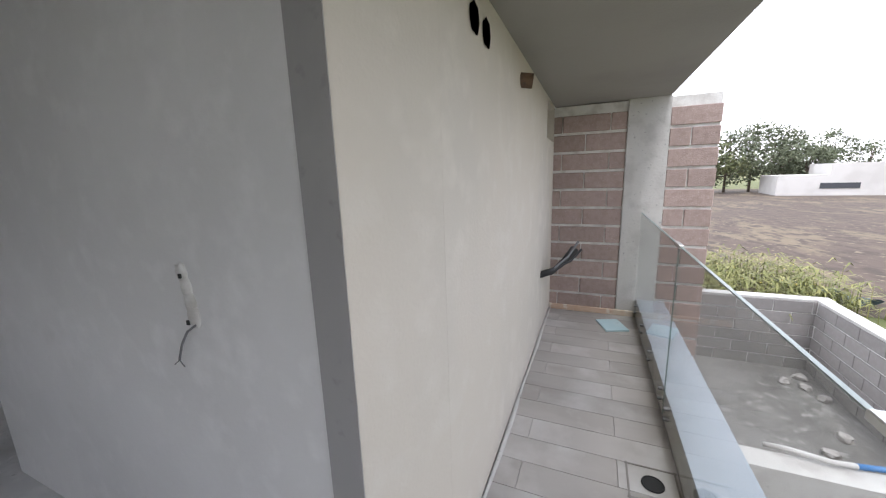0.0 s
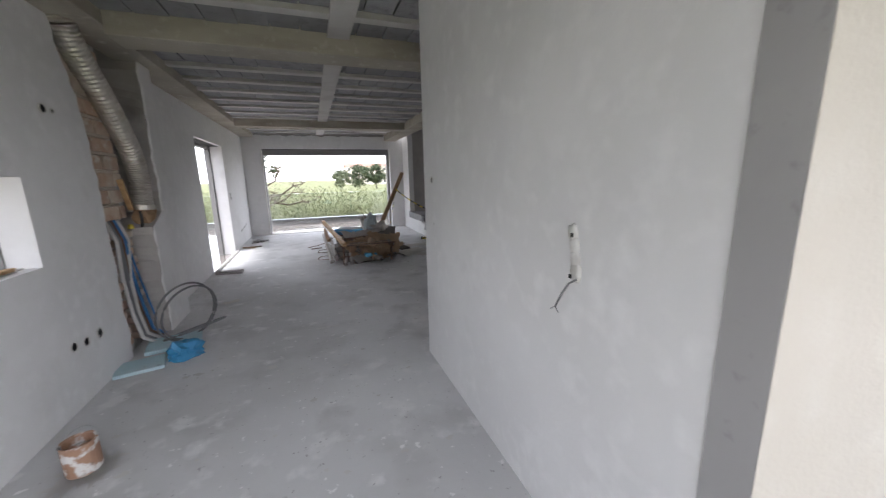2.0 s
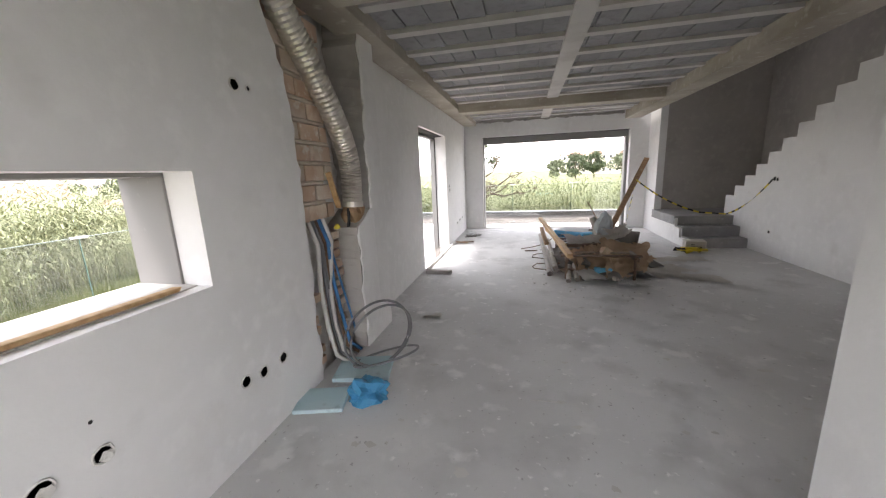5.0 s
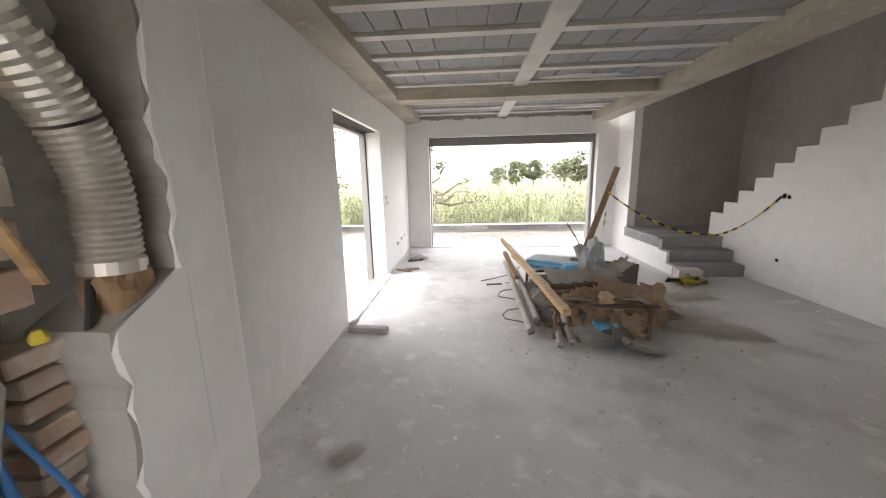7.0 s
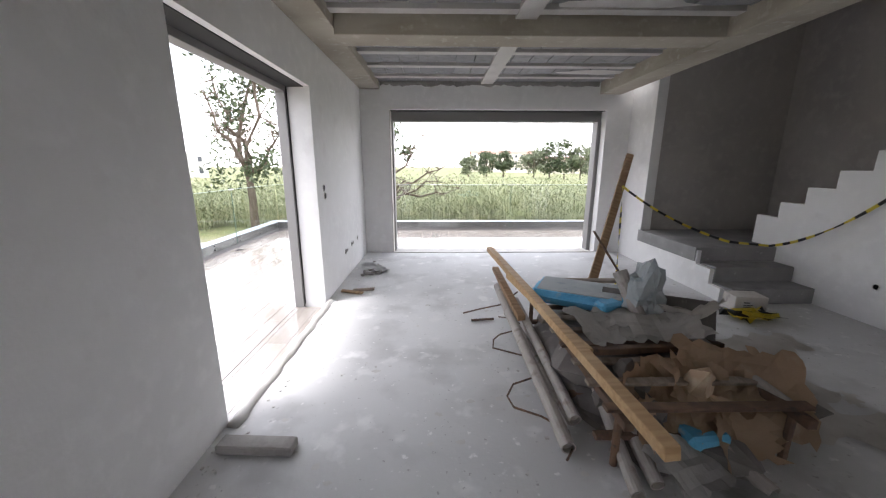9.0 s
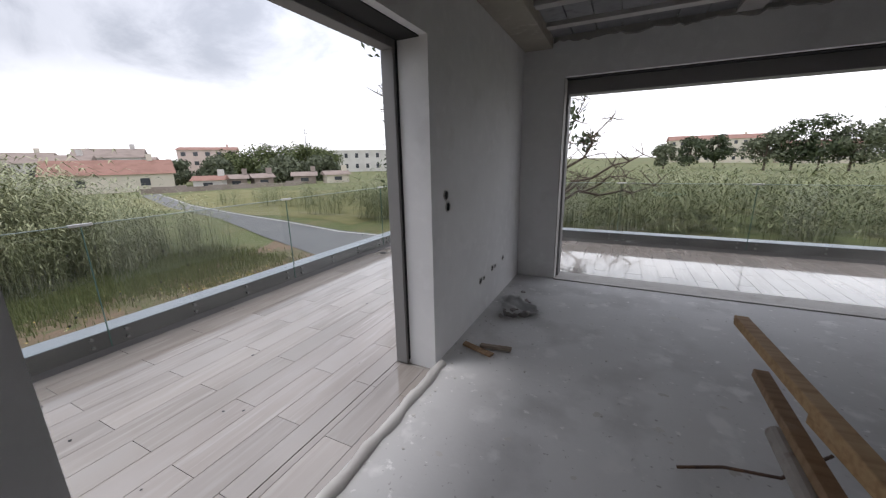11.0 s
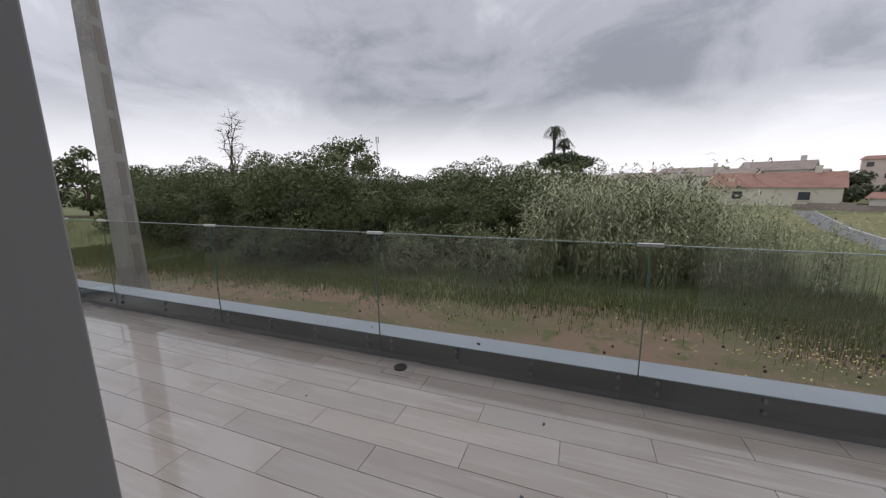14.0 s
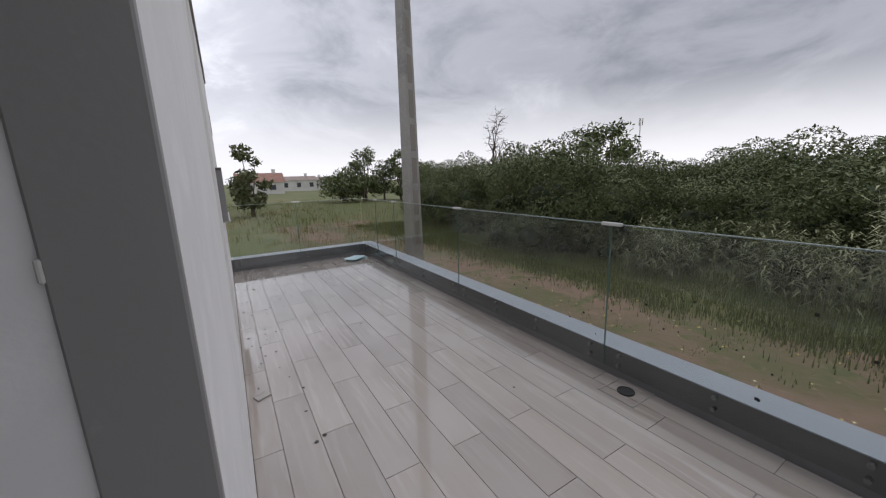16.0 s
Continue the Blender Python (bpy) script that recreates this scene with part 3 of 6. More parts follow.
bm = bmesh.new()
for i in range(len(rl) - 1):
    a, b = Vector((*rl[i], GZ + 0.018)), Vector((*rl[i + 1], GZ + 0.018))
    o = Vector((0.02, -0.14, 0))
    bm.faces.new([bm.verts.new(p) for p in (a + o, b + o, b + 1.7 * o, a + 1.7 * o)])
drape(bm, 0.04)
setting("road_line", bm, mat("road_paint", (0.6, 0.6, 0.57), 0.7), "worn white edge line of the road", "road line")

# ---------------------------------------------------------------- glass balustrades
def balustrade(name, axis, at, u0, u1, joints, label, top=1.09):
    """Glass panels on stand-off bolts, along x or y at a fixed place; the glass stands just inside the kerb."""
    rail = thing(name, 0, 0, 0, 0, label, "balustrade")
    edges = [u0, *joints, u1]
    for a, b in zip(edges, edges[1:]):
        bx = (at - 0.006, at + 0.006, a + 0.006, b - 0.006) if axis == "y" else (a + 0.006, b - 0.006, at - 0.006, at + 0.006)
        pane = part("pane", bbox(*bx, 0.03, top), GLASS, rail, "clear rain-spotted glass pane")
        ex = (at - 0.0065, at + 0.0065, a + 0.006, b - 0.006) if axis == "y" else (a + 0.006, b - 0.006, at - 0.0065, at + 0.0065)
        part("top_edge", bbox(*ex, top + 0.0005, top + 0.006), GLASS_EDGE_TOP, pane, "pale polished glass edge")
        n = max(2, round((b - a) / 0.55))
        for i in range(n):
            u = a + 0.12 + (b - a - 0.24) * i / max(1, n - 1)
            for z in (0.07, 0.145):
                bolt = part("bolt", BOLT_Y if axis == "y" else BOLT_X, None, rail)
                bolt.location = (at, u, z) if axis == "y" else (u, at, z)
    for u in joints:
        bx = (at - 0.004, at + 0.004, u - 0.004, u + 0.004) if axis == "y" else (u - 0.004, u + 0.004, at - 0.004, at + 0.004)
        part("joint_edge", bbox(*bx, 0.03, top - 0.004), GLASS_EDGE, rail, "dark green glass edge")
        cx = (at - 0.014, at + 0.014, u - 0.075, u + 0.075) if axis == "y" else (u - 0.075, u + 0.075, at - 0.014, at + 0.014)
        part("clip", bbox(*cx, top - 0.009, top + 0.014, 0.003), CLIP, rail, "brushed steel joint clip")
    return rail


def drum(r0, r1, half, sides=12):
    bm = bmesh.new()
    bmesh.ops.create_cone(bm, cap_ends=True, segments=sides, radius1=r0, radius2=r1, depth=2 * half)
    return bm


GLASS_EDGE_TOP = mat("glass_edge_top", (0.26, 0.32, 0.30), 0.3)
CLIP = mat("clip_steel", (0.6, 0.6, 0.58), 0.35, 0.8)
BOLT_STEEL = mat("dull_bolt_steel", (0.22, 0.22, 0.22), 0.45, 0.8)
bm = drum(0.013, 0.013, 0.018)
bmesh.ops.rotate(bm, verts=bm.verts, matrix=Matrix.Rotation(radians(90), 3, "Y"))
BOLT_Y = bpy.data.meshes.new("bolt")
bm.to_mesh(BOLT_Y)
BOLT_Y.materials.append(BOLT_STEEL)
bmesh.ops.rotate(bm, verts=bm.verts, matrix=Matrix.Rotation(radians(90), 3, "Z"))
BOLT_X = bpy.data.meshes.new("bolt")
bm.to_mesh(BOLT_X)
BOLT_X.materials.append(BOLT_STEEL)
bm.free()
balustrade("glass_balustrade", "y", -2.668, 2.42, 15.77, [3.2, 4.02, 5.87, 7.83, 9.86, 11.85, 13.9], "frameless glass balustrade along the terrace kerb")
balustrade("glass_balustrade", "x", 2.405, -2.65, -0.35, [-1.45], "frameless glass balustrade at the terrace end")
balustrade("glass_balustrade", "x", 15.785, -2.65, 9.0, [-0.7, 1.2, 3.1, 5.0, 6.9], "frameless glass balustrade along the terrace end")
balustrade("glass_balustrade", "x", 1.115, 1.6, 6.38, [2.7, 4.45], "frameless glass balustrade of the balcony", 1.172)
DROP = mat("speck", (0.02, 0.02, 0.02), 0.6)
rnd = random.Random(12)
bm = bmesh.new()
for i in range(90):
    y, z = rnd.uniform(4.5, 15.5), rnd.choice((rnd.uniform(0.22, 0.9), rnd.uniform(0.2, 0.5)))
    s = rnd.uniform(0.004, 0.009)
    box(bm, -2.6615, -2.6605, y - s, y + s, z - s, z + s)
tagged(part("dirt_specks", bm, DROP), "dark dirt specks on the balustrade glass", "specks", kind="stuff")

rnd = random.Random(52)
bm = bmesh.new()
for i in range(70):
    near_wall = i < 45
    x = XO - 0.06 - abs(rnd.gauss(0, 0.22)) if near_wall else rnd.uniform(-2.5, -0.5)
    y, q = (rnd.uniform(3.0, 7.4) if near_wall else rnd.uniform(3.0, 12.5)), rnd.uniform(0.006, 0.016)
    bm.faces.new([bm.verts.new((x + q * rnd.uniform(0.5, 1.2) * math.cos(a), y + q * rnd.uniform(0.5, 1.2) * math.sin(a), ZT + 0.0025)) for a in np.linspace(0, 6.28, 8)[:-1]])
tagged(part("terrace_dirt", bm, DROP), "dark crumbs of dirt on the wet terrace tiles", "dirt", kind="stuff")

# floor drains
def drain(x, y):
    d = thing("floor_drain", x, y, ZT, 0, "small round floor drain set in a cut square tile", "drain", "terrace drains")
    bm = bmesh.new()
    for k in range(4):
        a = pose(0, 0, 0, 0, 0, 90 * k)
        vs = box(bm, -0.13, 0.13, 0.115, 0.125, 0.001, 0.004)
        bmesh.ops.transform(bm, matrix=a, verts=vs)
    part("cut_line", bm, GROUT, d)
    bm = bmesh.new()
    tube(bm, [(0, 0, 0.0), (0, 0, 0.007)], 0.048, 20)
    part("hole", bm, GAP_SHADE, d, "drain hole, its inner shade painted near-black")
    bm = bmesh.new()
    ring = [(0.052 * math.cos(a), 0.052 * math.sin(a), 0.006) for a in np.linspace(0, 2 * math.pi, 21)]
    tube(bm, ring, 0.005, 6)
    part("rim", bm, BLACK, d)


drain(-2.556, 8.085)
drain(-2.48, 13.61)
drain(3.86, 1.24)

# ---------------------------------------------------------------- room things
WOOD = mat("raw_timber", (0.50, 0.33, 0.17), 0.75, spots=(((2, 30, 30), (0.40, 0.25, 0.12), 0.42, 0.62, 5), (3, (0.55, 0.39, 0.22), 0.5, 0.7, 4)), bump=0.2, bump_scale=40)
OLD_WOOD = mat("old_board", (0.33, 0.215, 0.125), 0.8, spots=(((3, 25, 3), (0.25, 0.155, 0.085), 0.42, 0.62, 6), (6, (0.42, 0.31, 0.21), 0.58, 0.74, 5)), bump=0.3, bump_scale=30)
GREY_WOOD = mat("weathered_wood", (0.30, 0.25, 0.20), 0.85, spots=(((25, 3, 25), (0.22, 0.175, 0.135), 0.42, 0.62, 6), (5, (0.42, 0.38, 0.33), 0.58, 0.72, 5)), bump=0.3, bump_scale=40)
CARD = mat("cardboard", (0.47, 0.34, 0.23), 0.9, spots=((2, (0.40, 0.285, 0.185), 0.45, 0.65, 5), (9, (0.50, 0.40, 0.29), 0.6, 0.75, 4)), bump=0.15, bump_scale=30)
PAPER = mat("grey_paper", (0.56, 0.53, 0.49), 0.9, spots=((3, (0.49, 0.46, 0.42), 0.45, 0.65, 5), (14, (0.42, 0.39, 0.36), 0.62, 0.74, 4)), bump=0.2, bump_scale=25)
BLUE_FOAM = mat("blue_foam", (0.12, 0.42, 0.66), 0.7, spots=((4, (0.17, 0.48, 0.70), 0.45, 0.65, 5), (12, (0.38, 0.50, 0.56), 0.6, 0.75, 5)), bump=0.15)
DUSTY = mat("dusty_grey_plastic", (0.36, 0.39, 0.40), 0.8, spots=((4, (0.44, 0.46, 0.46), 0.45, 0.65, 5), (13, (0.27, 0.31, 0.33), 0.6, 0.72, 5)), bump=0.2)
PALE_BLUE = mat("pale_blue_insulation", (0.42, 0.57, 0.61), 0.75, spots=((3, (0.48, 0.60, 0.63), 0.45, 0.65, 5), (14, (0.36, 0.46, 0.49), 0.62, 0.74, 4)), bump=0.1)
DARK_BOARD = mat("dark_board", (0.15, 0.135, 0.125), 0.8, spots=((3, (0.20, 0.185, 0.17), 0.45, 0.65, 5), (14, (0.28, 0.26, 0.24), 0.64, 0.74, 4)), bump=0.2)
GREY_PIPE = mat("grey_pipe", (0.34, 0.31, 0.28), 0.6, spots=((4, (0.42, 0.39, 0.35), 0.45, 0.65, 5), (15, (0.25, 0.21, 0.18), 0.55, 0.7, 4)), bump=0.1)
RUST = mat("rusty_steel", (0.13, 0.085, 0.06), 0.8, 0.3, spots=((9, (0.20, 0.12, 0.075), 0.45, 0.65, 5), (20, (0.08, 0.06, 0.05), 0.55, 0.7, 4)), bump=0.2)
YELLOW = mat("yellow_tape", (0.72, 0.58, 0.07), 0.5)
TAPE_BLACK = mat("black_tape", (0.02, 0.02, 0.02), 0.5)
CLAY = mat("clay_hollow_brick", (0.60, 0.44, 0.33), 0.9, spots=((6, (0.55, 0.38, 0.27), 0.45, 0.65, 5), (3, (0.66, 0.57, 0.47), 0.46, 0.60, 6), (11, (0.70, 0.64, 0.56), 0.56, 0.66, 5)), bump=0.35, bump_scale=40, vary=0.12)
ALU = mat("dusty_aluminium", (0.64, 0.60, 0.55), 0.42, 0.7, spots=((6, (0.46, 0.41, 0.36), 0.5, 0.7, 4),))
CABLE_GREY = mat("grey_conduit", (0.16, 0.16, 0.165), 0.55)
CABLE_BLUE = mat("blue_conduit", (0.05, 0.18, 0.42), 0.5)
RAG_BLUE = mat("blue_bag", (0.04, 0.22, 0.40), 0.5, bump=0.3, bump_scale=15)
RUBBLE = mat("rubble", (0.36, 0.34, 0.32), 0.95, spots=((9, (0.27, 0.25, 0.235), 0.45, 0.65, 5),), bump=0.5, bump_scale=40)
CLEAR_FILM = mat("dirty_plastic_film", (0.55, 0.55, 0.54), 0.35, spots=((7, (0.42, 0.42, 0.41), 0.45, 0.65, 5),), bump=0.3, bump_scale=20)


def bar(name, a, b, w, h, material, label, category, group="", warp=0.0, seed=0, roll=0.0):
    """A straight timber of section w x h from a to b, with a small warp and uneven ends."""
    rnd = random.Random(seed)
    a, b = Vector(a), Vector(b)
    d = b - a
    rot = d.to_track_quat("Y", "Z").to_matrix().to_4x4() @ Matrix.Rotation(radians(roll), 4, "Y")
    bm = bmesh.new()
    n = 8
    rows = []
    for i in range(n + 1):
        y = d.length * i / n + (rnd.uniform(-0.02, 0.02) if i in (0, n) else 0)
        o = warp * math.sin(math.pi * i / n)
        rows.append([bm.verts.new((sx * w / 2 + o, y + (rnd.uniform(-0.012, 0.012) if i in (0, n) else 0), sz * h / 2 + o)) for sx, sz in ((-1, -1), (1, -1), (1, 1), (-1, 1))])
    for p, q in zip(rows, rows[1:]):
        for k in range(4):
            bm.faces.new([p[k], q[k], q[(k + 1) % 4], p[(k + 1) % 4]])
    bm.faces.new(rows[0])
    bm.faces.new(rows[-1][::-1])
    bmesh.ops.recalc_face_normals(bm, faces=bm.faces)
    bmesh.ops.bevel(bm, geom=[e for e in bm.edges if e.calc_face_angle(0) > 0.8], offset=0.004, segments=1, affect="EDGES")
    ob = part(name, bm, material)
    ob.matrix_world = Matrix.Translation(a) @ rot
    return tagged(ob, label, category, group)


def pipe(name, a, b, r, material, label, category="pipe", group="", wall=0.006, cap=False):
    """A hollow pipe, with its open ends showing."""
    a, b = Vector(a), Vector(b)
    d = b - a
    rot = d.to_track_quat("Z", "Y").to_matrix().to_4x4()
    bm = bmesh.new()
    prof = [(r - wall, 0.03), (r - wall, 0), (r, 0), (r, d.length), (r - wall, d.length), (r - wall, d.length - 0.03)]
    rings = [[bm.verts.new((q * math.cos(6.28319 * k / 14), q * math.sin(6.28319 * k / 14), z)) for k in range(14)] for q, z in prof]
    for p, q in zip(rings, rings[1:]):
        for k in range(14):
            bm.faces.new([p[k], p[(k + 1) % 14], q[(k + 1) % 14], q[k]])
    bm.faces.new(rings[0])
    bm.faces.new(rings[-1])
    bmesh.ops.recalc_face_normals(bm, faces=bm.faces)
    ob = part(name, bm, material, smooth=False)
    ob.matrix_world = Matrix.Translation(a) @ rot
    return tagged(ob, label, category, group)


def sheet(name, m, w, l, material, label, category, crumple=0.03, seed=0, thick=0.006, torn=0.03, fold=0.0, nx=14):
    """A crumpled, torn-edged sheet lying at pose m."""
    rnd = random.Random(seed)
    off = Vector((rnd.uniform(0, 50), rnd.uniform(0, 50), 0))
    bm = bmesh.new()
    ny = max(4, int(nx * l / w))
    top = []
    for i in range(nx + 1):
        col = []
        for j in range(ny + 1):
            x, y = w * (i / nx - 0.5), l * (j / ny - 0.5)
            if i in (0, nx):
                x += rnd.uniform(-torn, torn)
            if j in (0, ny):
                y += rnd.uniform(-torn, torn)
            z = crumple * (noise.noise(Vector((x * 3, y * 3, 0)) + off) + 0.5 * noise.noise(Vector((x * 9, y * 9, 3)) + off)) + fold * abs(x) / w
            col.append(bm.verts.new((x, y, z)))
        top.append(col)
    for i in range(nx):
        for j in range(ny):
            bm.faces.new([top[i][j], top[i + 1][j], top[i + 1][j + 1], top[i][j + 1]])
    bmesh.ops.solidify(bm, geom=list(bm.faces), thickness=thick)
    ob = part(name, bm, material)
    ob.matrix_world = m
    return tagged(ob, label, category)


def lump(name, m, sx, sy, sz, material, label, category, rough=0.25, seed=0, group="", sub=3):
    """A rough, flat-bottomed lump."""
    bm = bmesh.new()
    bmesh.ops.create_icosphere(bm, subdivisions=sub, radius=1)
    off = Vector((seed * 3.1, seed * 1.7, 0))
    for v in bm.verts:
        k = 1 + rough * noise.noise(v.co * 1.7 + off) + 0.4 * rough * noise.noise(v.co * 5 + off)
        v.co = Vector((v.co.x * sx * k, v.co.y * sy * k, max(v.co.z * sz * k, -0.5 * sz) + 0.5 * sz))
    ob = part(name, bm, material)
    ob.matrix_world = m
    return tagged(ob, label, category, group)


def slab(name, m, w, l, h, material, label, category, bev=0.006, group=""):
    ob = part(name, bbox(-w / 2, w / 2, -l / 2, l / 2, 0, h, bev), material)
    ob.matrix_world = m
    return tagged(ob, label, category, group)


# rubbish heap: steel trestle and timbers below, cardboard and foam on top
rack = thing("steel_trestle", 2.62, 9.45, 0, 0, "rusty low steel trestle buried under building waste", "trestle")
for x in (-0.42, 0.48):
    for y in (-0.95, 0.75):
        bm = bmesh.new()
        tube(bm, [(x, y, 0), (x, y, 0.30)], 0.02, 8)
        part("leg", bm, RUST, rack)
for x in (-0.42, 0.48):
    part("rail", bbox(x - 0.025, x + 0.025, -1.05, 0.95, 0.28, 0.33, 0.004), RUST, rack)
for k in range(9):
    y = -0.95 + 0.22 * k
    part("slat", bbox(-0.5, 0.56, y - 0.03, y + 0.03, 0.33, 0.352, 0.003), GREY_WOOD if k % 3 else RUST, rack)
for k in range(5):
    part("lower_bar", bbox(-0.5, 0.5, -0.9 + 0.36 * k, -0.85 + 0.36 * k, 0.10, 0.13, 0.003), RUST, rack)

bar("timber_beam", (1.95, 11.36, 0.50), (2.20, 8.10, 0.43), 0.075, 0.06, WOOD, "long yellow raw timber beam on the waste heap", "beam", seed=1)
bar("timber_batten", (2.03, 10.55, 0.40), (2.22, 8.95, 0.40), 0.055, 0.05, WOOD, "slim raw timber batten beside the long beam", "batten", seed=2)
bar("old_batten", (1.96, 10.95, 0.36), (2.00, 9.75, 0.26), 0.07, 0.05, OLD_WOOD, "dark weathered wooden batten", "batten", seed=3, warp=0.01)
for k, (a, b, r) in enumerate((((1.92, 10.55, 0.28), (1.98, 8.55, 0.055), 0.04), ((2.05, 10.25, 0.24), (2.07, 8.70, 0.11), 0.035), ((2.00, 10.35, 0.06), (2.09, 8.78, 0.045), 0.04), ((2.30, 9.0, 0.16), (2.21, 8.28, 0.035), 0.034), ((2.36, 9.1, 0.22), (2.33, 8.33, 0.04), 0.036), ((2.75, 8.62, 0.10), (2.84, 8.27, 0.05), 0.036), ((3.0, 9.15, 0.42), (3.14, 8.52, 0.30), 0.03))):
    pipe("drain_pipe", a, b, r, GREY_PIPE, "dusty grey-brown plastic pipe in the waste heap", "pipe", "waste pipes")
bar("rusty_bar", (2.15, 8.98, 0.385), (3.12, 9.02, 0.40), 0.045, 0.045, RUST, "rusty steel bar across the heap", "bar", seed=4)
bar("old_board", (3.05, 10.1, 0.30), (3.42, 8.65, 0.16), 0.20, 0.025, DARK_BOARD, "dark grimy board along the heap", "board", seed=5)
bar("old_board", (2.5, 10.5, 0.36), (3.2, 10.45, 0.37), 0.09, 0.03, GREY_WOOD, "weathered board across the heap", "board", seed=6)
for k in range(14):
    rnd = random.Random(40 + k)
    x, y = rnd.uniform(2.15, 3.1), rnd.uniform(8.75, 10.3)
    a = rnd.uniform(0, math.pi)
    l = rnd.uniform(0.2, 0.5)
    bar("wood_offcut", (x, y, rnd.uniform(0.10, 0.26)), (x + l * math.cos(a), y + l * math.sin(a), rnd.uniform(0.10, 0.26)), rnd.uniform(0.03, 0.09), 0.025, rnd.choice((OLD_WOOD, GREY_WOOD, DARK_BOARD)), "broken wooden offcut in the heap", "offcut", "wood offcuts", seed=k)
lump("rubble_mound", pose(2.62, 9.35, 0.0), 0.55, 0.85, 0.20, DARK_BOARD, "dark mixed rubble under the trestle", "rubble", 0.5, 3)

for k, (x, y, z, rx, ry, rz, w, l, m_, lab, cr, fo) in enumerate((
        (2.98, 8.70, 0.30, 40, 4, -14, 0.62, 0.50, CARD, "flattened brown cardboard box hanging off the heap", 0.07, 0.10),
        (2.76, 8.74, 0.28, 52, -10, 12, 0.34, 0.42, CARD, "creased brown cardboard flap", 0.08, 0.16),
        (2.50, 8.66, 0.21, 44, -16, 28, 0.44, 0.46, CARD, "crumpled brown cardboard piece", 0.13, 0.12),
        (2.38, 8.52, 0.12, 62, 10, 44, 0.16, 0.42, CARD, "torn cardboard strip on the floor", 0.05, 0.10),
        (3.20, 8.78, 0.22, 30, 26, -34, 0.34, 0.36, CARD, "bent brown cardboard end", 0.10, 0.22),
        (2.86, 8.54, 0.12, 66, 0, 4, 0.30, 0.22, CARD, "small folded cardboard flap", 0.06, 0.20),
        (2.52, 9.30, 0.43, 6, 4, 18, 0.58, 0.44, PAPER, "grey dusty cardboard sheet", 0.07, 0.06),
        (2.78, 9.16, 0.45, 10, -6, -10, 0.52, 0.32, PAPER, "grey dusty cardboard flap", 0.06, 0.12),
        (3.00, 9.14, 0.53, -30, -14, -35, 0.34, 0.32, PAPER, "bent pale cardboard flap", 0.07, 0.18))):
    sheet("cardboard_sheet", pose(x, y, z, rx, ry, rz), w, l, m_, lab, "cardboard", cr, k + 1, fold=fo)
slab("grey_panel", pose(3.02, 9.58, 0.36, 58, 0, -28), 0.80, 0.36, 0.018, DARK_BOARD, "dark grey board panel standing on the heap", "panel", 0.003)
for k, (x, y, z, s) in enumerate(((2.45, 8.86, 0.0, 1.0), (2.80, 8.80, 0.0, 1.1), (3.08, 8.92, 0.0, 1.0))):
    lump("waste_sack", pose(x, y, z, 0, 0, 40 * k), 0.20 * s, 0.17 * s, 0.22 * s, (DARK_BOARD, CARD, DARK_BOARD)[k], "dark crumpled rubbish under the cardboard", "rubbish", 0.7, 61 + k, "heap rubbish")
# blue wrapped foam slab and cut pieces
bm = bbox(-0.40, 0.40, -0.26, 0.26, 0, 0.11)
bevel(bm, 0.045, 3)
for v in bm.verts:
    v.co.z += 0.02 * noise.noise(v.co * 4)
mattress = thing("foam_slab", 2.55, 9.95, 0.36, -27, "thick blue foam slab with a dusty grey skin", "foam")
part("core", bm, BLUE_FOAM, mattress)
bm = bbox(-0.34, 0.34, -0.20, 0.20, 0.112, 0.122, 0.004)
part("skin", bm, DUSTY, mattress, "dusty grey skin")
for k, (x, y, z, w, l, h, rz) in enumerate(((2.62, 9.55, 0.40, 0.20, 0.12, 0.10, 20), (2.78, 9.66, 0.37, 0.17, 0.12, 0.09, -30), (2.95, 9.60, 0.42, 0.14, 0.14, 0.12, 10), (2.70, 8.56, 0.04, 0.24, 0.14, 0.12, 5))):
    slab("foam_piece", pose(x, y, z, 0, 0, rz), w, l, h, BLUE_FOAM, "torn light-blue foam piece", "foam", 0.02, "foam pieces")
pipe("short_duct", (2.80, 9.42, 0.42), (2.72, 9.62, 0.72), 0.055, GREY_PIPE, "short upright grey pipe stub", "pipe")
lump("plastic_bag", pose(2.88, 9.50, 0.44, 0, 0, -10), 0.13, 0.12, 0.26, DUSTY, "dusty blue-grey plastic bag", "bag", 0.55, 7)
bar("iron_rod", (2.95, 9.75, 0.44), (2.72, 10.15, 0.95), 0.018, 0.018, RUST, "thin leaning iron rod", "rod", seed=9)
sheet("plastic_film", pose(2.58, 8.42, 0.09, 10, 6, 20), 0.46, 0.26, RIB_CONC, "crumpled dirty white paper sack", "sack", 0.09, 8)
sheet("plastic_film", pose(2.85, 8.22, 0.03, 0, 0, -12), 0.55, 0.16, CLEAR_FILM, "dirty clear plastic film strip", "film", 0.05, 9)
sheet("paper_sheet", pose(3.62, 9.05, 0.012, 0, 0, 28), 0.75, 0.42, PAPER, "flat grey paper sheet on the floor", "paper", 0.008, 10, 0.002)
sheet("paper_sheet", pose(3.85, 8.72, 0.012, 0, 0, -18), 0.85, 0.36, PAPER, "torn grey paper strip on the floor", "paper", 0.008, 11, 0.002, 0.06)
sheet("paper_sheet", pose(4.05, 9.75, 0.012, 0, 0, 8), 0.95, 0.32, PAPER, "long grey paper strip on the floor", "paper", 0.008, 12, 0.002, 0.05)
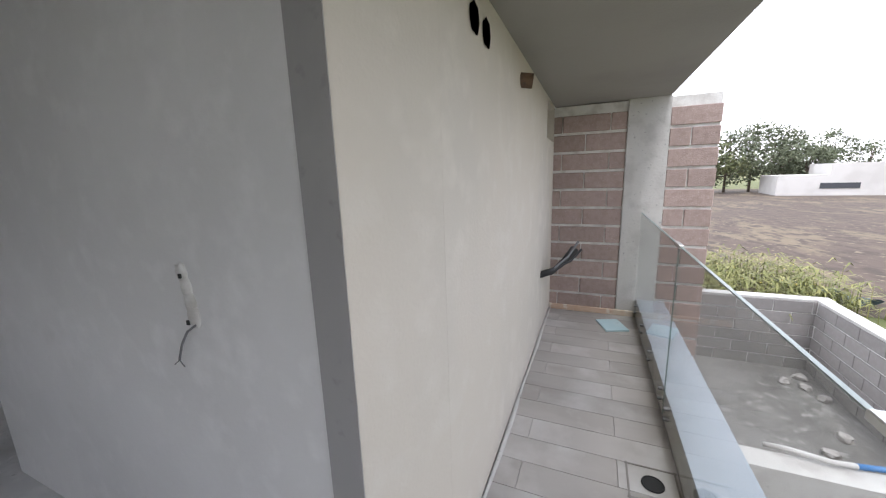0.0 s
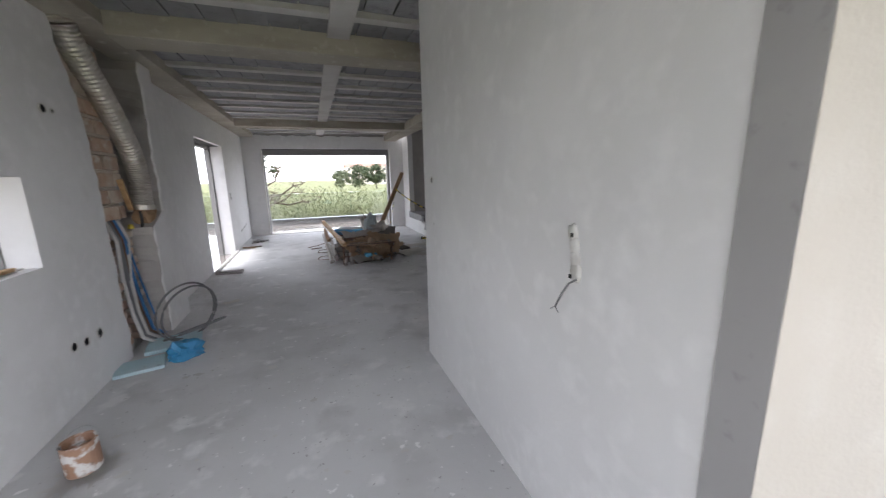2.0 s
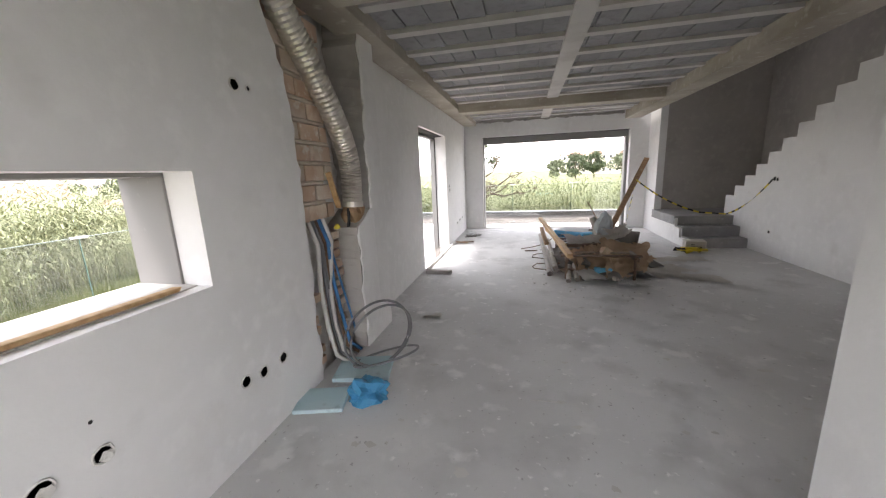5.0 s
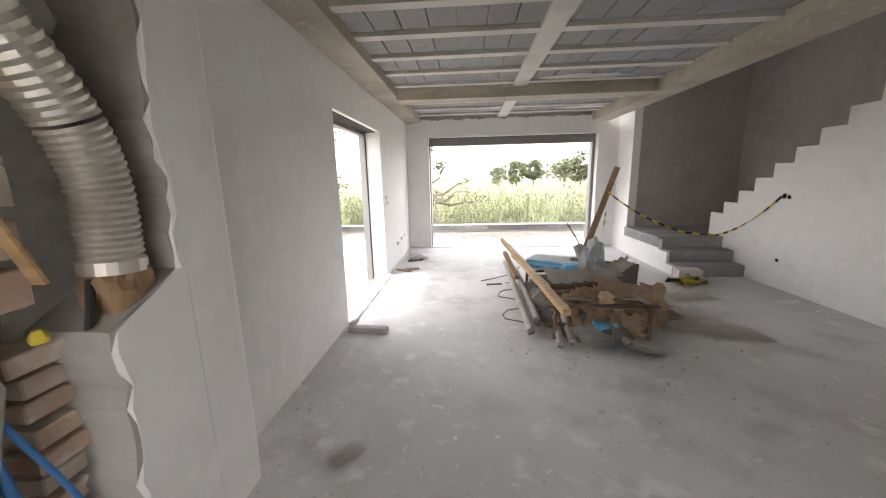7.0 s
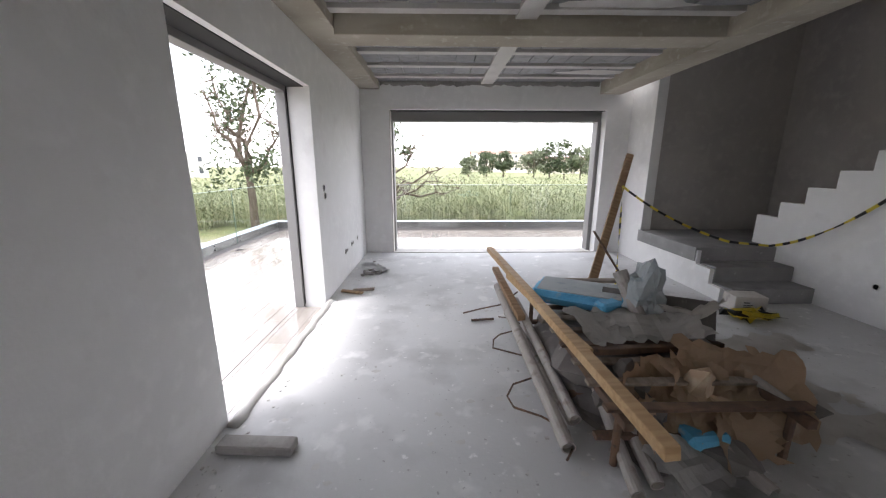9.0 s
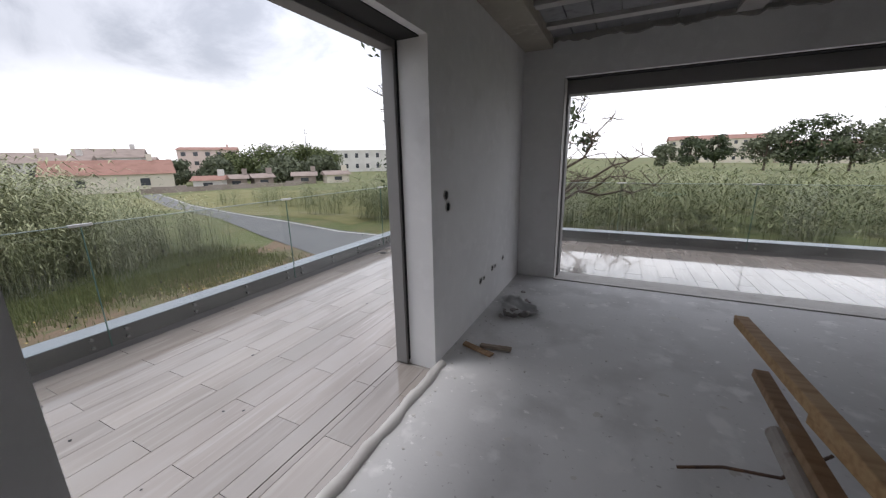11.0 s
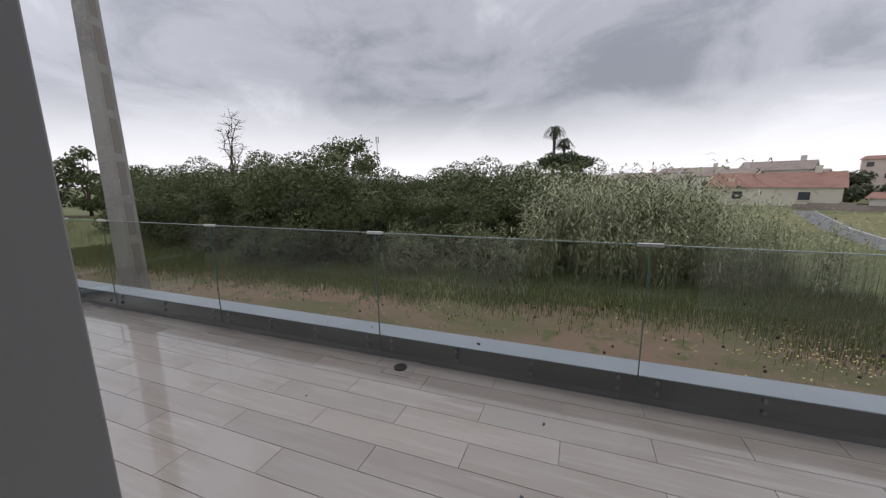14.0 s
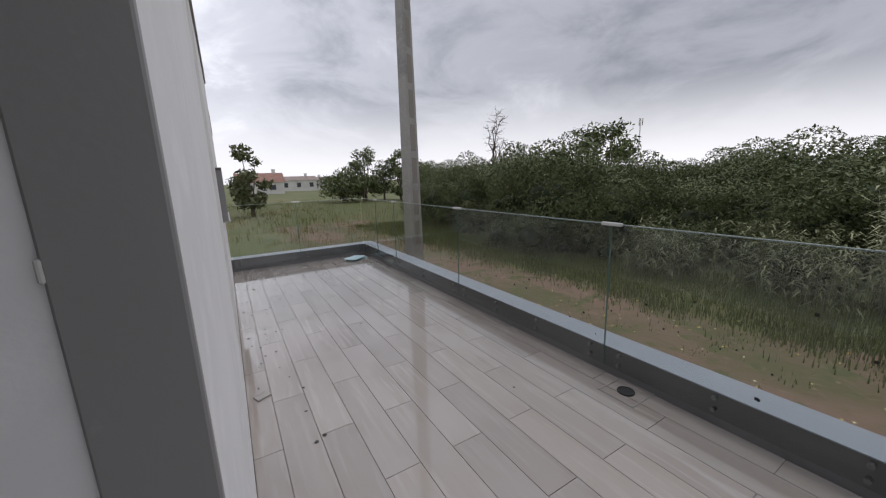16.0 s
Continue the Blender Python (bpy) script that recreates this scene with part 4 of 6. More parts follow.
sheet("paper_scrap", pose(3.35, 8.72, 0.05, 12, 20, 30), 0.28, 0.18, CLEAR_FILM, "crumpled white film scrap", "film", 0.06, 13)
sheet("paper_scrap", pose(4.03, 8.98, 0.03, 5, 0, 50), 0.16, 0.08, PAPER, "small torn grey paper scrap", "paper", 0.02, 14)
# wire tangle
wire = bmesh.new()
rnd = random.Random(5)
pts = [(1.90 + 0.16 * math.sin(0.9 * k) + rnd.uniform(-0.03, 0.03), 10.35 - 0.11 * k, 0.02 + 0.03 * abs(math.sin(k))) for k in range(18)]
tube(wire, pts, 0.007, 6)
tube(wire, [(1.55, 10.45, 0.02), (1.75, 10.52, 0.04), (1.95, 10.48, 0.10), (2.15, 10.60, 0.2)], 0.008, 6)
tube(wire, [(1.62, 10.28, 0.015), (1.85, 10.30, 0.02)], 0.012, 6)
tagged(part("wire_tangle", wire, RUST), "tangle of rusty wire beside the waste heap", "wire")
rnd = random.Random(21)
debris = bmesh.new()
for k in range(240):
    if k < 110:
        x, y = 2.6 + rnd.gauss(0, 0.55), 8.7 + rnd.gauss(0, 0.5)
    elif k < 170:
        x, y = rnd.uniform(0.04, 0.22), rnd.uniform(6.8, 13.0)
    else:
        x, y = rnd.uniform(0.2, 4.8), rnd.uniform(3.0, 12.8)
    s = rnd.uniform(0.003, 0.008) * (1 if k > 110 else 1.5)
    vs = box(debris, -s, s, -s * rnd.uniform(0.5, 1.6), s, 0, s * rnd.uniform(0.5, 1.2))
    bmesh.ops.transform(debris, matrix=pose(x, y, 0.0005, 0, 0, rnd.uniform(0, 360)), verts=vs)
tagged(part("floor_debris", debris, RIB_CONC), "loose plaster crumbs scattered on the screed", "debris", kind="stuff")
spl = bmesh.new()
for k in range(240):
    x, y = rnd.uniform(0.2, 4.8), rnd.uniform(2.4, 12.8)
    s = rnd.uniform(0.008, 0.040) * (1.6 if rnd.random() < 0.12 else 1)
    a0 = rnd.uniform(0, 6.28)
    spl.faces.new([spl.verts.new((x + s * rnd.uniform(0.4, 1.2) * math.cos(a0 + a), y + 0.7 * s * rnd.uniform(0.4, 1.2) * math.sin(a0 + a), 0.0025)) for a in np.linspace(0, 6.28, 10)[:-1]])
tagged(part("plaster_splashes", spl, RIB_CONC), "dried white plaster splashes on the floor", "splashes", kind="stuff")

# leaning board, tape, box
bar("leaning_board", (3.27, 11.30, 0.03), (4.46, 12.96, 1.72), 0.11, 0.045, OLD_WOOD, "reddish-brown board leaning against the wall corner", "board", seed=30, roll=25)
bar("board_foot", (3.15, 11.22, 0.03), (3.62, 11.08, 0.03), 0.10, 0.05, OLD_WOOD, "short brown board under the leaning board", "board", seed=31)


def tape(name, pts, w, label, seed=0, twist=0.0):
    rnd = random.Random(seed)
    n = len(pts)
    bm = bmesh.new()
    rows = []
    for i, p in enumerate(pts):
        p = Vector(p)
        d = (Vector(pts[min(i + 1, n - 1)]) - Vector(pts[max(i - 1, 0)])).normalized()
        side = d.cross(Vector((0.3, 0.2, 1))).normalized()
        up = Matrix.Rotation(twist * math.sin(i * 0.35), 3, d) @ side.cross(d)
        rows.append((bm.verts.new(p + up * w / 2), bm.verts.new(p - up * w / 2)))
    for i, (a, b) in enumerate(zip(rows, rows[1:])):
        f = bm.faces.new([a[0], b[0], b[1], a[1]])
        f.material_index = 1 if (i // 2) % 2 else 0
    bmesh.ops.solidify(bm, geom=list(bm.faces), thickness=0.0015)
    ob = part(name, bm, YELLOW)
    ob.data.materials.append(TAPE_BLACK)
    return tagged(ob, label, "tape")


def sag(a, b, drop, n):
    a, b = Vector(a), Vector(b)
    return [tuple(a.lerp(b, k / n) - Vector((0, 0, drop * 4 * (k / n) * (1 - k / n)))) for k in range(n + 1)]


tape("barrier_tape", sag((4.11, 12.42, 1.24), (4.98, 11.30, 0.60), 0.09, 26) + sag((4.98, 11.30, 0.60), (5.40, 11.20, 0.57), 0.0, 8)[1:] + sag((5.40, 11.20, 0.57), (XST - 0.01, 10.25, 1.25), 0.10, 26)[1:], 0.032, "yellow and black barrier tape hung across the stair", 1, 0.5)
tape("barrier_tape_end", sag((4.10, 12.38, 1.24), (3.62, 11.36, 0.02), 0.0, 34), 0.035, "yellow and black tape end hanging beside the board", 2, 0.4)
rnd = random.Random(4)
tape("tape_heap", [(4.45 + 0.22 * math.cos(k * 0.83) + rnd.uniform(-0.08, 0.12), 10.32 + 0.12 * math.sin(k * 1.31) + rnd.uniform(-0.05, 0.05), 0.02 + 0.05 * abs(math.sin(k * 0.9))) for k in range(40)], 0.05, "crumpled yellow and black tape on the floor", 3, 1.5)
crate = thing("cardboard_box", 4.66, 10.58, 0, -8, "small grey dusty carton by the stair foot", "box")
part("body", bbox(-0.16, 0.16, -0.11, 0.11, 0, 0.17, 0.006), PAPER, crate)
part("label", bbox(-0.10, 0.03, -0.113, -0.1105, 0.03, 0.12), RIB_CONC, crate, "pale worn label")
for u, v, w, h in ((-0.08, 0.10, 0.06, 0.012), (-0.08, 0.075, 0.09, 0.008), (-0.08, 0.055, 0.07, 0.008)):
    part("print_bar", bbox(u, u + w, -0.1145, -0.1135, v, v + h), TAPE_BLACK, crate)


# wall boxes and holes
def wall_hole(x, y, z, r, face, name="socket_hole", label="electrical box hole in the plaster, inside painted as a flat disc", rim=True, material=None):
    """face: 'x+' wall looking to +x, 'x-' to -x, 'y-' to -y."""
    turn = {"x+": pose(x, y, z, 0, 90, 0), "x-": pose(x, y, z, 0, -90, 0), "y-": pose(x, y, z, 90, 0, 0)}[face]
    h = thing(name, 0, 0, 0, 0, label, "wall box", "wall box holes")
    h.matrix_world = turn
    rnd = random.Random(int(1000 * (y + z)))
    # flat disc on the wall; its near-black stands for the hole's inner shade
    bm = bmesh.new()
    bm.faces.new([bm.verts.new((r * rnd.uniform(0.85, 1.15) * math.cos(a), r * rnd.uniform(0.85, 1.15) * math.sin(a), 0.003)) for a in np.linspace(0, 6.2832, 15)[:-1]])
    bmesh.ops.solidify(bm, geom=list(bm.faces), thickness=-0.001)
    part("opening", bm, material or GAP_SHADE, h)
    if rim:
        bm = bmesh.new()
        tube(bm, [(r * rnd.uniform(0.95, 1.2) * math.cos(a), r * rnd.uniform(0.95, 1.2) * math.sin(a), 0.004) for a in np.linspace(0, 6.2832, 17)], 0.005, 5)
        part("rim", bm, MORTAR, h, "chipped mortar rim")
    return h


for y, z in ((3.95, 0.59), (4.13, 0.575), (4.83, 0.44), (4.97, 0.42), (5.15, 0.42)):
    wall_hole(XK, y, z, 0.032, "x+")
for y, z in ((3.95, 0.575), (4.13, 0.56)):
    ob = lump("mortar_plug", pose(XK + 0.003, y + 0.012, z, 0, 90, 0), 0.022, 0.026, 0.006, MORTAR, "grey mortar smeared in a wall box", "mortar", 0.5, int(y * 10), "mortar plugs", 2)
wall_hole(XK, 5.08, 2.08, 0.03, "x+")
wall_hole(XK, 5.18, 2.08, 0.016, "x+")
wall_hole(XK, 4.12, 0.72, 0.008, "x+", rim=False)
for y, z, r in ((11.03, 1.29, 0.035), (11.06, 1.20, 0.035), (11.80, 0.37, 0.032), (11.90, 0.37, 0.02), (12.16, 0.40, 0.03), (12.26, 0.40, 0.02), (12.55, 0.42, 0.026)):
    wall_hole(0.0, y, z, r, "x+")
wall_hole(XST, 10.18, 0.385, 0.028, "x-")
wall_hole(XST, 10.22, 1.255, 0.035, "x-")
wall_hole(XST, 10.15, 1.245, 0.03, "x-")
wall_hole(XP, 4.43, 1.54, 0.022, "x-")
wall_hole(XP, 4.40, 1.20, 0.012, "x-", rim=False, material=RIB_CONC)
wall_hole(6.62, 9.0, 3.12, 0.05, "x-", "wall_pocket", "slot pocket high in the stair wall, its shade painted dark", False)
# plastered switch box with a hanging wire
sw = thing("plastered_switch_box", XP - 0.002, 2.772, 1.265, 0, "plaster-smeared switch box with a frayed wire hanging out", "switch box")
bm = bmesh.new()
for dz, dy, rr in ((0.085, 0.018, 0.034), (0.04, 0.008, 0.034), (-0.01, 0.0, 0.036), (-0.055, -0.006, 0.038)):
    c = bmesh.ops.create_icosphere(bm, subdivisions=2, radius=rr)
    for v in c["verts"]:
        v.co = Vector((v.co.x * 0.3, v.co.y * 0.8 + dy, v.co.z * 1.1 + dz)) * (1 + 0.15 * noise.noise(v.co * 40))
part("plaster_fill", bm, MORTAR, sw, smooth=True)
for z, y in ((0.08, 0.012), (-0.075, 0.012)):
    part("hole", bbox(-0.014, -0.009, y - 0.006, y + 0.005, z - 0.009, z + 0.006), GAP_SHADE, sw)
bm = bmesh.new()
tube(bm, [(-0.012, -0.025, -0.08), (-0.025, 0.0, -0.10), (-0.03, 0.03, -0.145), (-0.025, 0.06, -0.19), (-0.02, 0.078, -0.215)], 0.004, 6)
tube(bm, [(-0.02, 0.078, -0.215), (-0.015, 0.065, -0.24)], 0.002, 5)
tube(bm, [(-0.02, 0.078, -0.215), (-0.025, 0.10, -0.232)], 0.002, 5)
part("wire", bm, CABLE_GREY, sw, "grey frayed wire")

# pipe recess: hollow bricks, flexible duct, conduits
rnd = random.Random(77)
RECESS_MORTAR = mat("dusty_joint_mortar", (0.60, 0.52, 0.43), 0.95, spots=((7, (0.50, 0.42, 0.34), 0.45, 0.65, 6),), bump=0.4, bump_scale=60)
for j in range(11):
    z = 1.24 + 0.152 * j
    y = 5.46 + (0.12 if j % 2 else 0.0)
    while y < 6.05 - 0.10 * max(z - 2.0, 0):
        d = rnd.uniform(-0.012, 0.012)
        part("hollow_brick", bbox(-0.139, 0.015 + d, y, min(y + 0.25, 6.10), z, z + 0.118, 0.005), CLAY, recess)
        y += 0.268
    if z < 2.5:
        part("mortar_joint", bbox(-0.139, 0.022 + rnd.uniform(-0.01, 0.014), 5.50, 6.04 + rnd.uniform(-0.12, 0.08), z + 0.122, z + 0.150, 0.008), RECESS_MORTAR, recess, "smeared pale mortar joint")
for j in range(13):
    z = 0.01 + 0.086 * j
    part("hollow_brick", bbox(-0.139, 0.0 + rnd.uniform(-0.02, 0.02), 6.0 + rnd.uniform(-0.02, 0.02), 6.30, z, z + 0.066, 0.006), CLAY, recess)
    part("hollow_brick", bbox(-0.139, 0.03 + rnd.uniform(-0.02, 0.02), 5.50, 5.67 + rnd.uniform(-0.03, 0.03), z, z + 0.066, 0.006), CLAY if j % 3 else MORTAR, recess)
duct_y = [5.42, 5.49, 5.64, 5.80, 5.98, 6.14, 6.24, 6.285, 6.29, 6.285]
duct_z = [2.86, 2.70, 2.52, 2.35, 2.15, 1.95, 1.78, 1.62, 1.45, 1.30]
DUCT_RINGS = 120
at = np.linspace(0, 9, DUCT_RINGS)
soft_y, soft_z = np.interp(at, range(10), duct_y), np.interp(at, range(10), duct_z)
kernel = np.ones(13) / 13
soft_y[6:-6], soft_z[6:-6] = np.convolve(soft_y, kernel, "valid"), np.convolve(soft_z, kernel, "valid")
path = [(0.085 + 0.02 * math.sin(3.1 * k / DUCT_RINGS), float(soft_y[k]), float(soft_z[k])) for k in range(DUCT_RINGS)]
bm = bmesh.new()
tube(bm, path, [0.086 + (0.008 if k % 2 else 0.0) for k in range(DUCT_RINGS)], 20)
duct = thing("flexible_duct", 0, 0, 0, 0, "dusty corrugated aluminium duct hanging in the recess", "duct")
part("hose", bm, ALU, duct)
bm = bmesh.new()
tube(bm, [path[-5], path[-1]], 0.098, 20)
part("end_collar", bm, ALU, duct, "crimped duct end")
bm = bmesh.new()
tube(bm, [(0.085, 6.20, 1.29), (0.10, 6.17, 1.20), (0.09, 6.16, 1.12)], 0.014, 8)
part("hanging_strap", bm, BLACK, duct, "black strap under the duct end")
lump("duct_stub", pose(0.085, 6.29, 1.31, 180, 0, 0), 0.095, 0.10, 0.14, OLD_WOOD, "brown frayed fibre wad under the duct end", "wad", 0.3, 5)
for k, (mat_, y0, y1, r) in enumerate(((CABLE_BLUE, 5.84, 5.98, 0.016), (CABLE_BLUE, 5.86, 6.12, 0.010), (CABLE_GREY, 5.72, 5.80, 0.013), (CABLE_GREY, 5.76, 5.88, 0.011), (RUST, 5.80, 5.92, 0.013), (RIB_CONC, 5.90, 5.84, 0.022), (RIB_CONC, 5.70, 5.74, 0.018))):
    bm = bmesh.new()
    tube(bm, [(0.0, y0, 1.24), (0.045, y0 + 0.03, 1.05), (0.04, (y0 + y1) / 2 + 0.03 * math.sin(k), 0.7), (0.05, y1, 0.35), (0.08, y1 + 0.03, 0.10), (0.16, y1 + 0.08, 0.015)], r, 8)
    tagged(part("conduit", bm, mat_, smooth=True), "bent plastic conduit coming down the wall recess", "conduit", "recess conduits")
bar("wood_lath", (0.05, 5.98, 1.62), (0.06, 6.09, 1.30), 0.05, 0.02, WOOD, "pale wooden lath wedged in the recess", "lath", seed=70)
ob = lump("yellow_plug", pose(0.04, 6.06, 1.13), 0.025, 0.025, 0.03, YELLOW, "small yellow pipe plug", "plug", 0.1, 2)
coil = thing("conduit_coil", 0.46, 5.80, 0.0, 20, "loose coil of dark grey conduit standing by the pier", "conduit coil")
for k, (tilt, r, cx) in enumerate(((6, 0.29, 0.0), (10, 0.275, 0.03), (70, 0.27, 0.05))):
    bm = bmesh.new()
    ring = [(r * math.cos(a), 0, r * math.sin(a)) for a in np.linspace(0, 2 * math.pi, 41)]
    tube(bm, ring, 0.010, 8)
    lift = r * math.cos(radians(tilt)) + 0.012
    bmesh.ops.transform(bm, matrix=pose(cx, 0, lift, tilt, 0, 30), verts=bm.verts)
    part("loop", bm, CABLE_GREY, coil, smooth=True)
slab("insulation_board", pose(0.22, 5.30, 0.0, 0, 0, 14), 0.34, 0.26, 0.03, PALE_BLUE, "pale blue insulation board offcut on the floor", "board", 0.004, "insulation boards")
slab("insulation_board", pose(0.34, 5.74, 0.0, 0, 0, 12), 0.44, 0.34, 0.035, PALE_BLUE, "pale blue insulation board offcut under the coil", "board", 0.004, "insulation boards")
slab("insulation_board", pose(0.42, 3.22, 0.0, 0, 0, 8), 0.34, 0.30, 0.035, PALE_BLUE, "pale blue insulation board offcut by the kitchen wall", "board", 0.004, "insulation boards")
lump("blue_bag", pose(0.52, 5.40, 0.0, 0, 0, 30), 0.13, 0.10, 0.10, RAG_BLUE, "crumpled translucent blue plastic bag", "bag", 0.7, 3)
# splashed paint tin
tin = thing("paint_tin", 0.41, 4.05, 0, 0, "rusty paint tin crusted with plaster splashes", "tin")
bm = bmesh.new()
prof = [(0.0, 0.0), (0.075, 0.0), (0.08, 0.01), (0.08, 0.175), (0.084, 0.18), (0.08, 0.186), (0.07, 0.18), (0.07, 0.13), (0.0, 0.13)]
rings = [[bm.verts.new((max(q, 0.002) * math.cos(6.28319 * k / 20), max(q, 0.002) * math.sin(6.28319 * k / 20), z)) for k in range(20)] for q, z in prof]
for p, q in zip(rings, rings[1:]):
    for k in range(20):
        bm.faces.new([p[k], p[(k + 1) % 20], q[(k + 1) % 20], q[k]])
bmesh.ops.recalc_face_normals(bm, faces=bm.faces)
part("body", bm, mat("splashed_tin", (0.34, 0.20, 0.13), 0.7, spots=((16, (0.62, 0.60, 0.57), 0.5, 0.6, 4), (9, (0.12, 0.10, 0.09), 0.58, 0.68, 4)), bump=0.3), tin)
bm = bmesh.new()
tube(bm, [(0.08 * math.cos(a), 0.08 * math.sin(a), 0.17 + 0.05 * math.sin(a)) for a in np.linspace(0, math.pi, 12)], 0.003, 5)
part("handle", bm, STEEL, tin)
sheet("tin_splash", pose(0.43, 4.02, 0.003, 0, 0, 0), 0.26, 0.24, RIB_CONC, "dried plaster spill round the tin", "spill", 0.002, 15, 0.001, 0.05)

# by the terrace door: brick, boards, rubble
slab("tile_chip", pose(XO - 0.10, 6.72, ZT, 0, 0, 24), 0.10, 0.07, 0.012, RUBBLE, "small tan chip of broken mortar by the facade", "chip", 0.003)
slab("cement_block", pose(0.28, 8.63, 0, 0, 0, -3), 0.42, 0.10, 0.055, RUBBLE, "dusty cement block lying by the door", "block", 0.008)
bm = bmesh.new()
tube(bm, [(0.045 + 0.008 * math.sin(k * 1.3), 8.80 + 2.03 * k / 24, 0.004) for k in range(25)], [0.036 + 0.006 * math.sin(k * 2.1) for k in range(25)], 10)
tagged(part("cement_fillet", bm, RIB_CONC, smooth=True), "dusty white hose-like cement fillet along the threshold", "fillet")
bar("floor_batten", (0.09, 11.17, 0.02), (0.36, 11.08, 0.02), 0.05, 0.025, OLD_WOOD, "short broken batten by the wall", "batten", seed=80)
bar("floor_batten", (0.22, 11.20, 0.015), (0.49, 11.23, 0.02), 0.04, 0.03, GREY_WOOD, "short broken batten by the wall", "batten", seed=81)
sheet("paper_sack", pose(0.34, 12.06, 0.06, 4, 0, 30), 0.36, 0.34, CLEAR_FILM, "crumpled white sack with rubble", "sack", 0.08, 16)
for k, (x, y, s) in enumerate(((0.30, 11.92, 0.09), (0.42, 11.96, 0.06), (0.36, 12.20, 0.08), (0.20, 11.85, 0.03), (0.25, 12.6, 0.03))):
    lump("rubble_piece", pose(x, y, 0.0, 0, 0, 40 * k), s, s * 0.7, s * 0.6, RUBBLE, "broken piece of mortar rubble", "rubble", 0.5, k, "rubble pieces", 2)
bar("window_lath", (-0.05, 3.70, 1.066), (-0.02, 4.60, 1.066), 0.05, 0.02, WOOD, "thin wooden lath on the strip-window sill", "lath", seed=82)
sheet("floor_paper", pose(0.62, 6.9, 0.01, 0, 0, 30), 0.20, 0.10, PAPER, "scrap of white paper on the floor", "paper", 0.015, 17)
bar("floor_straw", (1.66, 5.55, 0.004), (1.88, 5.56, 0.004), 0.008, 0.006, RIB_CONC, "thin white plastic strip on the floor", "strip", seed=83)

# ---------------------------------------------------------------- balcony things
slab("folded_cloth", pose(6.02, 1.36, ZT, 0, 0, 20), 0.30, 0.24, 0.02, PALE_BLUE, "pale blue insulation offcut on the balcony floor", "board", 0.004)
cab = thing("cable_bundle", 5.50, YS, 0.62, 0, "stub of thick black cables and pipes from the facade", "cable bundle")
for k, (dx, dz, r, m_) in enumerate(((0.52, 0.20, 0.026, BLACK), (0.60, 0.16, 0.026, BLACK), (0.38, 0.30, 0.012, CABLE_GREY), (0.45, 0.20, 0.014, BLACK))):
    bm = bmesh.new()
    tube(bm, [(0, 0.02, 0.01 * k), (0.12, -0.10, 0.02 + 0.01 * k), (dx * 0.6, -0.20 - 0.02 * k, dz * 0.55), (dx, -0.27 - 0.03 * k, dz)], r, 10)
    part("cable", bm, m_, cab, smooth=True)
bm = bmesh.new()
tube(bm, [(2.64, 2.140, ZT + 0.002), (2.80, 2.106, ZT + 0.004), (3.05, YS - 0.008, ZT + 0.002)] + [(3.05 + 0.37 * k, YS - 0.006 + 0.004 * math.sin(k * 1.9), ZT + 0.003 * math.sin(k * 2.3)) for k in range(1, 10)], [0.016 + 0.005 * math.sin(k * 1.7) for k in range(12)], 8)
tagged(part("plaster_fillet", bm, PALE_CONC, smooth=True), "rough pale plaster fillet along the balcony wall foot", "fillet")
pipe("vent_stub", (4.38, YS + 0.05, 2.22), (4.40, YS - 0.07, 2.20), 0.045, RUST, "rusty pipe stub under the soffit", "pipe")

for x in (3.41, 3.58):
    wall_hole(x, YS - 0.001, 2.22, 0.062, "y-", "vent_hole", "round vent hole on the facade, its inner shade painted dark", False)

# block end wall of the balcony
endw = setting("wall_blocks", bbox(6.42, 6.58, 0.49, YS + 0.10, -1.75, 2.36), MORTAR, "end wall of pink concrete blocks with pale mortar joints")
BH, BL = 0.208, 0.50
rnd = random.Random(2)
for j in range(20):
    z = -0.02 + BH * (j - 8)
    if z + BH > 2.40:
        break
    y = 0.475 - (0.25 if j % 2 else 0.0)
    while y < YS:
        a, b = max(y, 0.475) + 0.006, min(y + BL, YS + 0.08) - 0.006
        if b - a > 0.05:
            for lo, hi in ((a, min(b, 0.915)), (max(a, 1.315), b)):
                if hi - lo > 0.04:
                    part("block", bbox(6.40 + rnd.uniform(0, 0.004), 6.43, lo, hi, z + 0.015, z + BH - 0.015, 0.005), BLOCK, endw)
        y += BL
setting("wall_block_column", bbox(6.392, 6.45, 0.92, 1.31, -1.7, 2.368), PALE_CONC, "pale rough concrete column in the block wall", "column")
setting("balcony_skirting", bbox(6.37, 6.40, 1.12, YS, ZT, 0.035, 0.004), CLAY, "row of clay skirting tiles at the wall foot", "skirting")

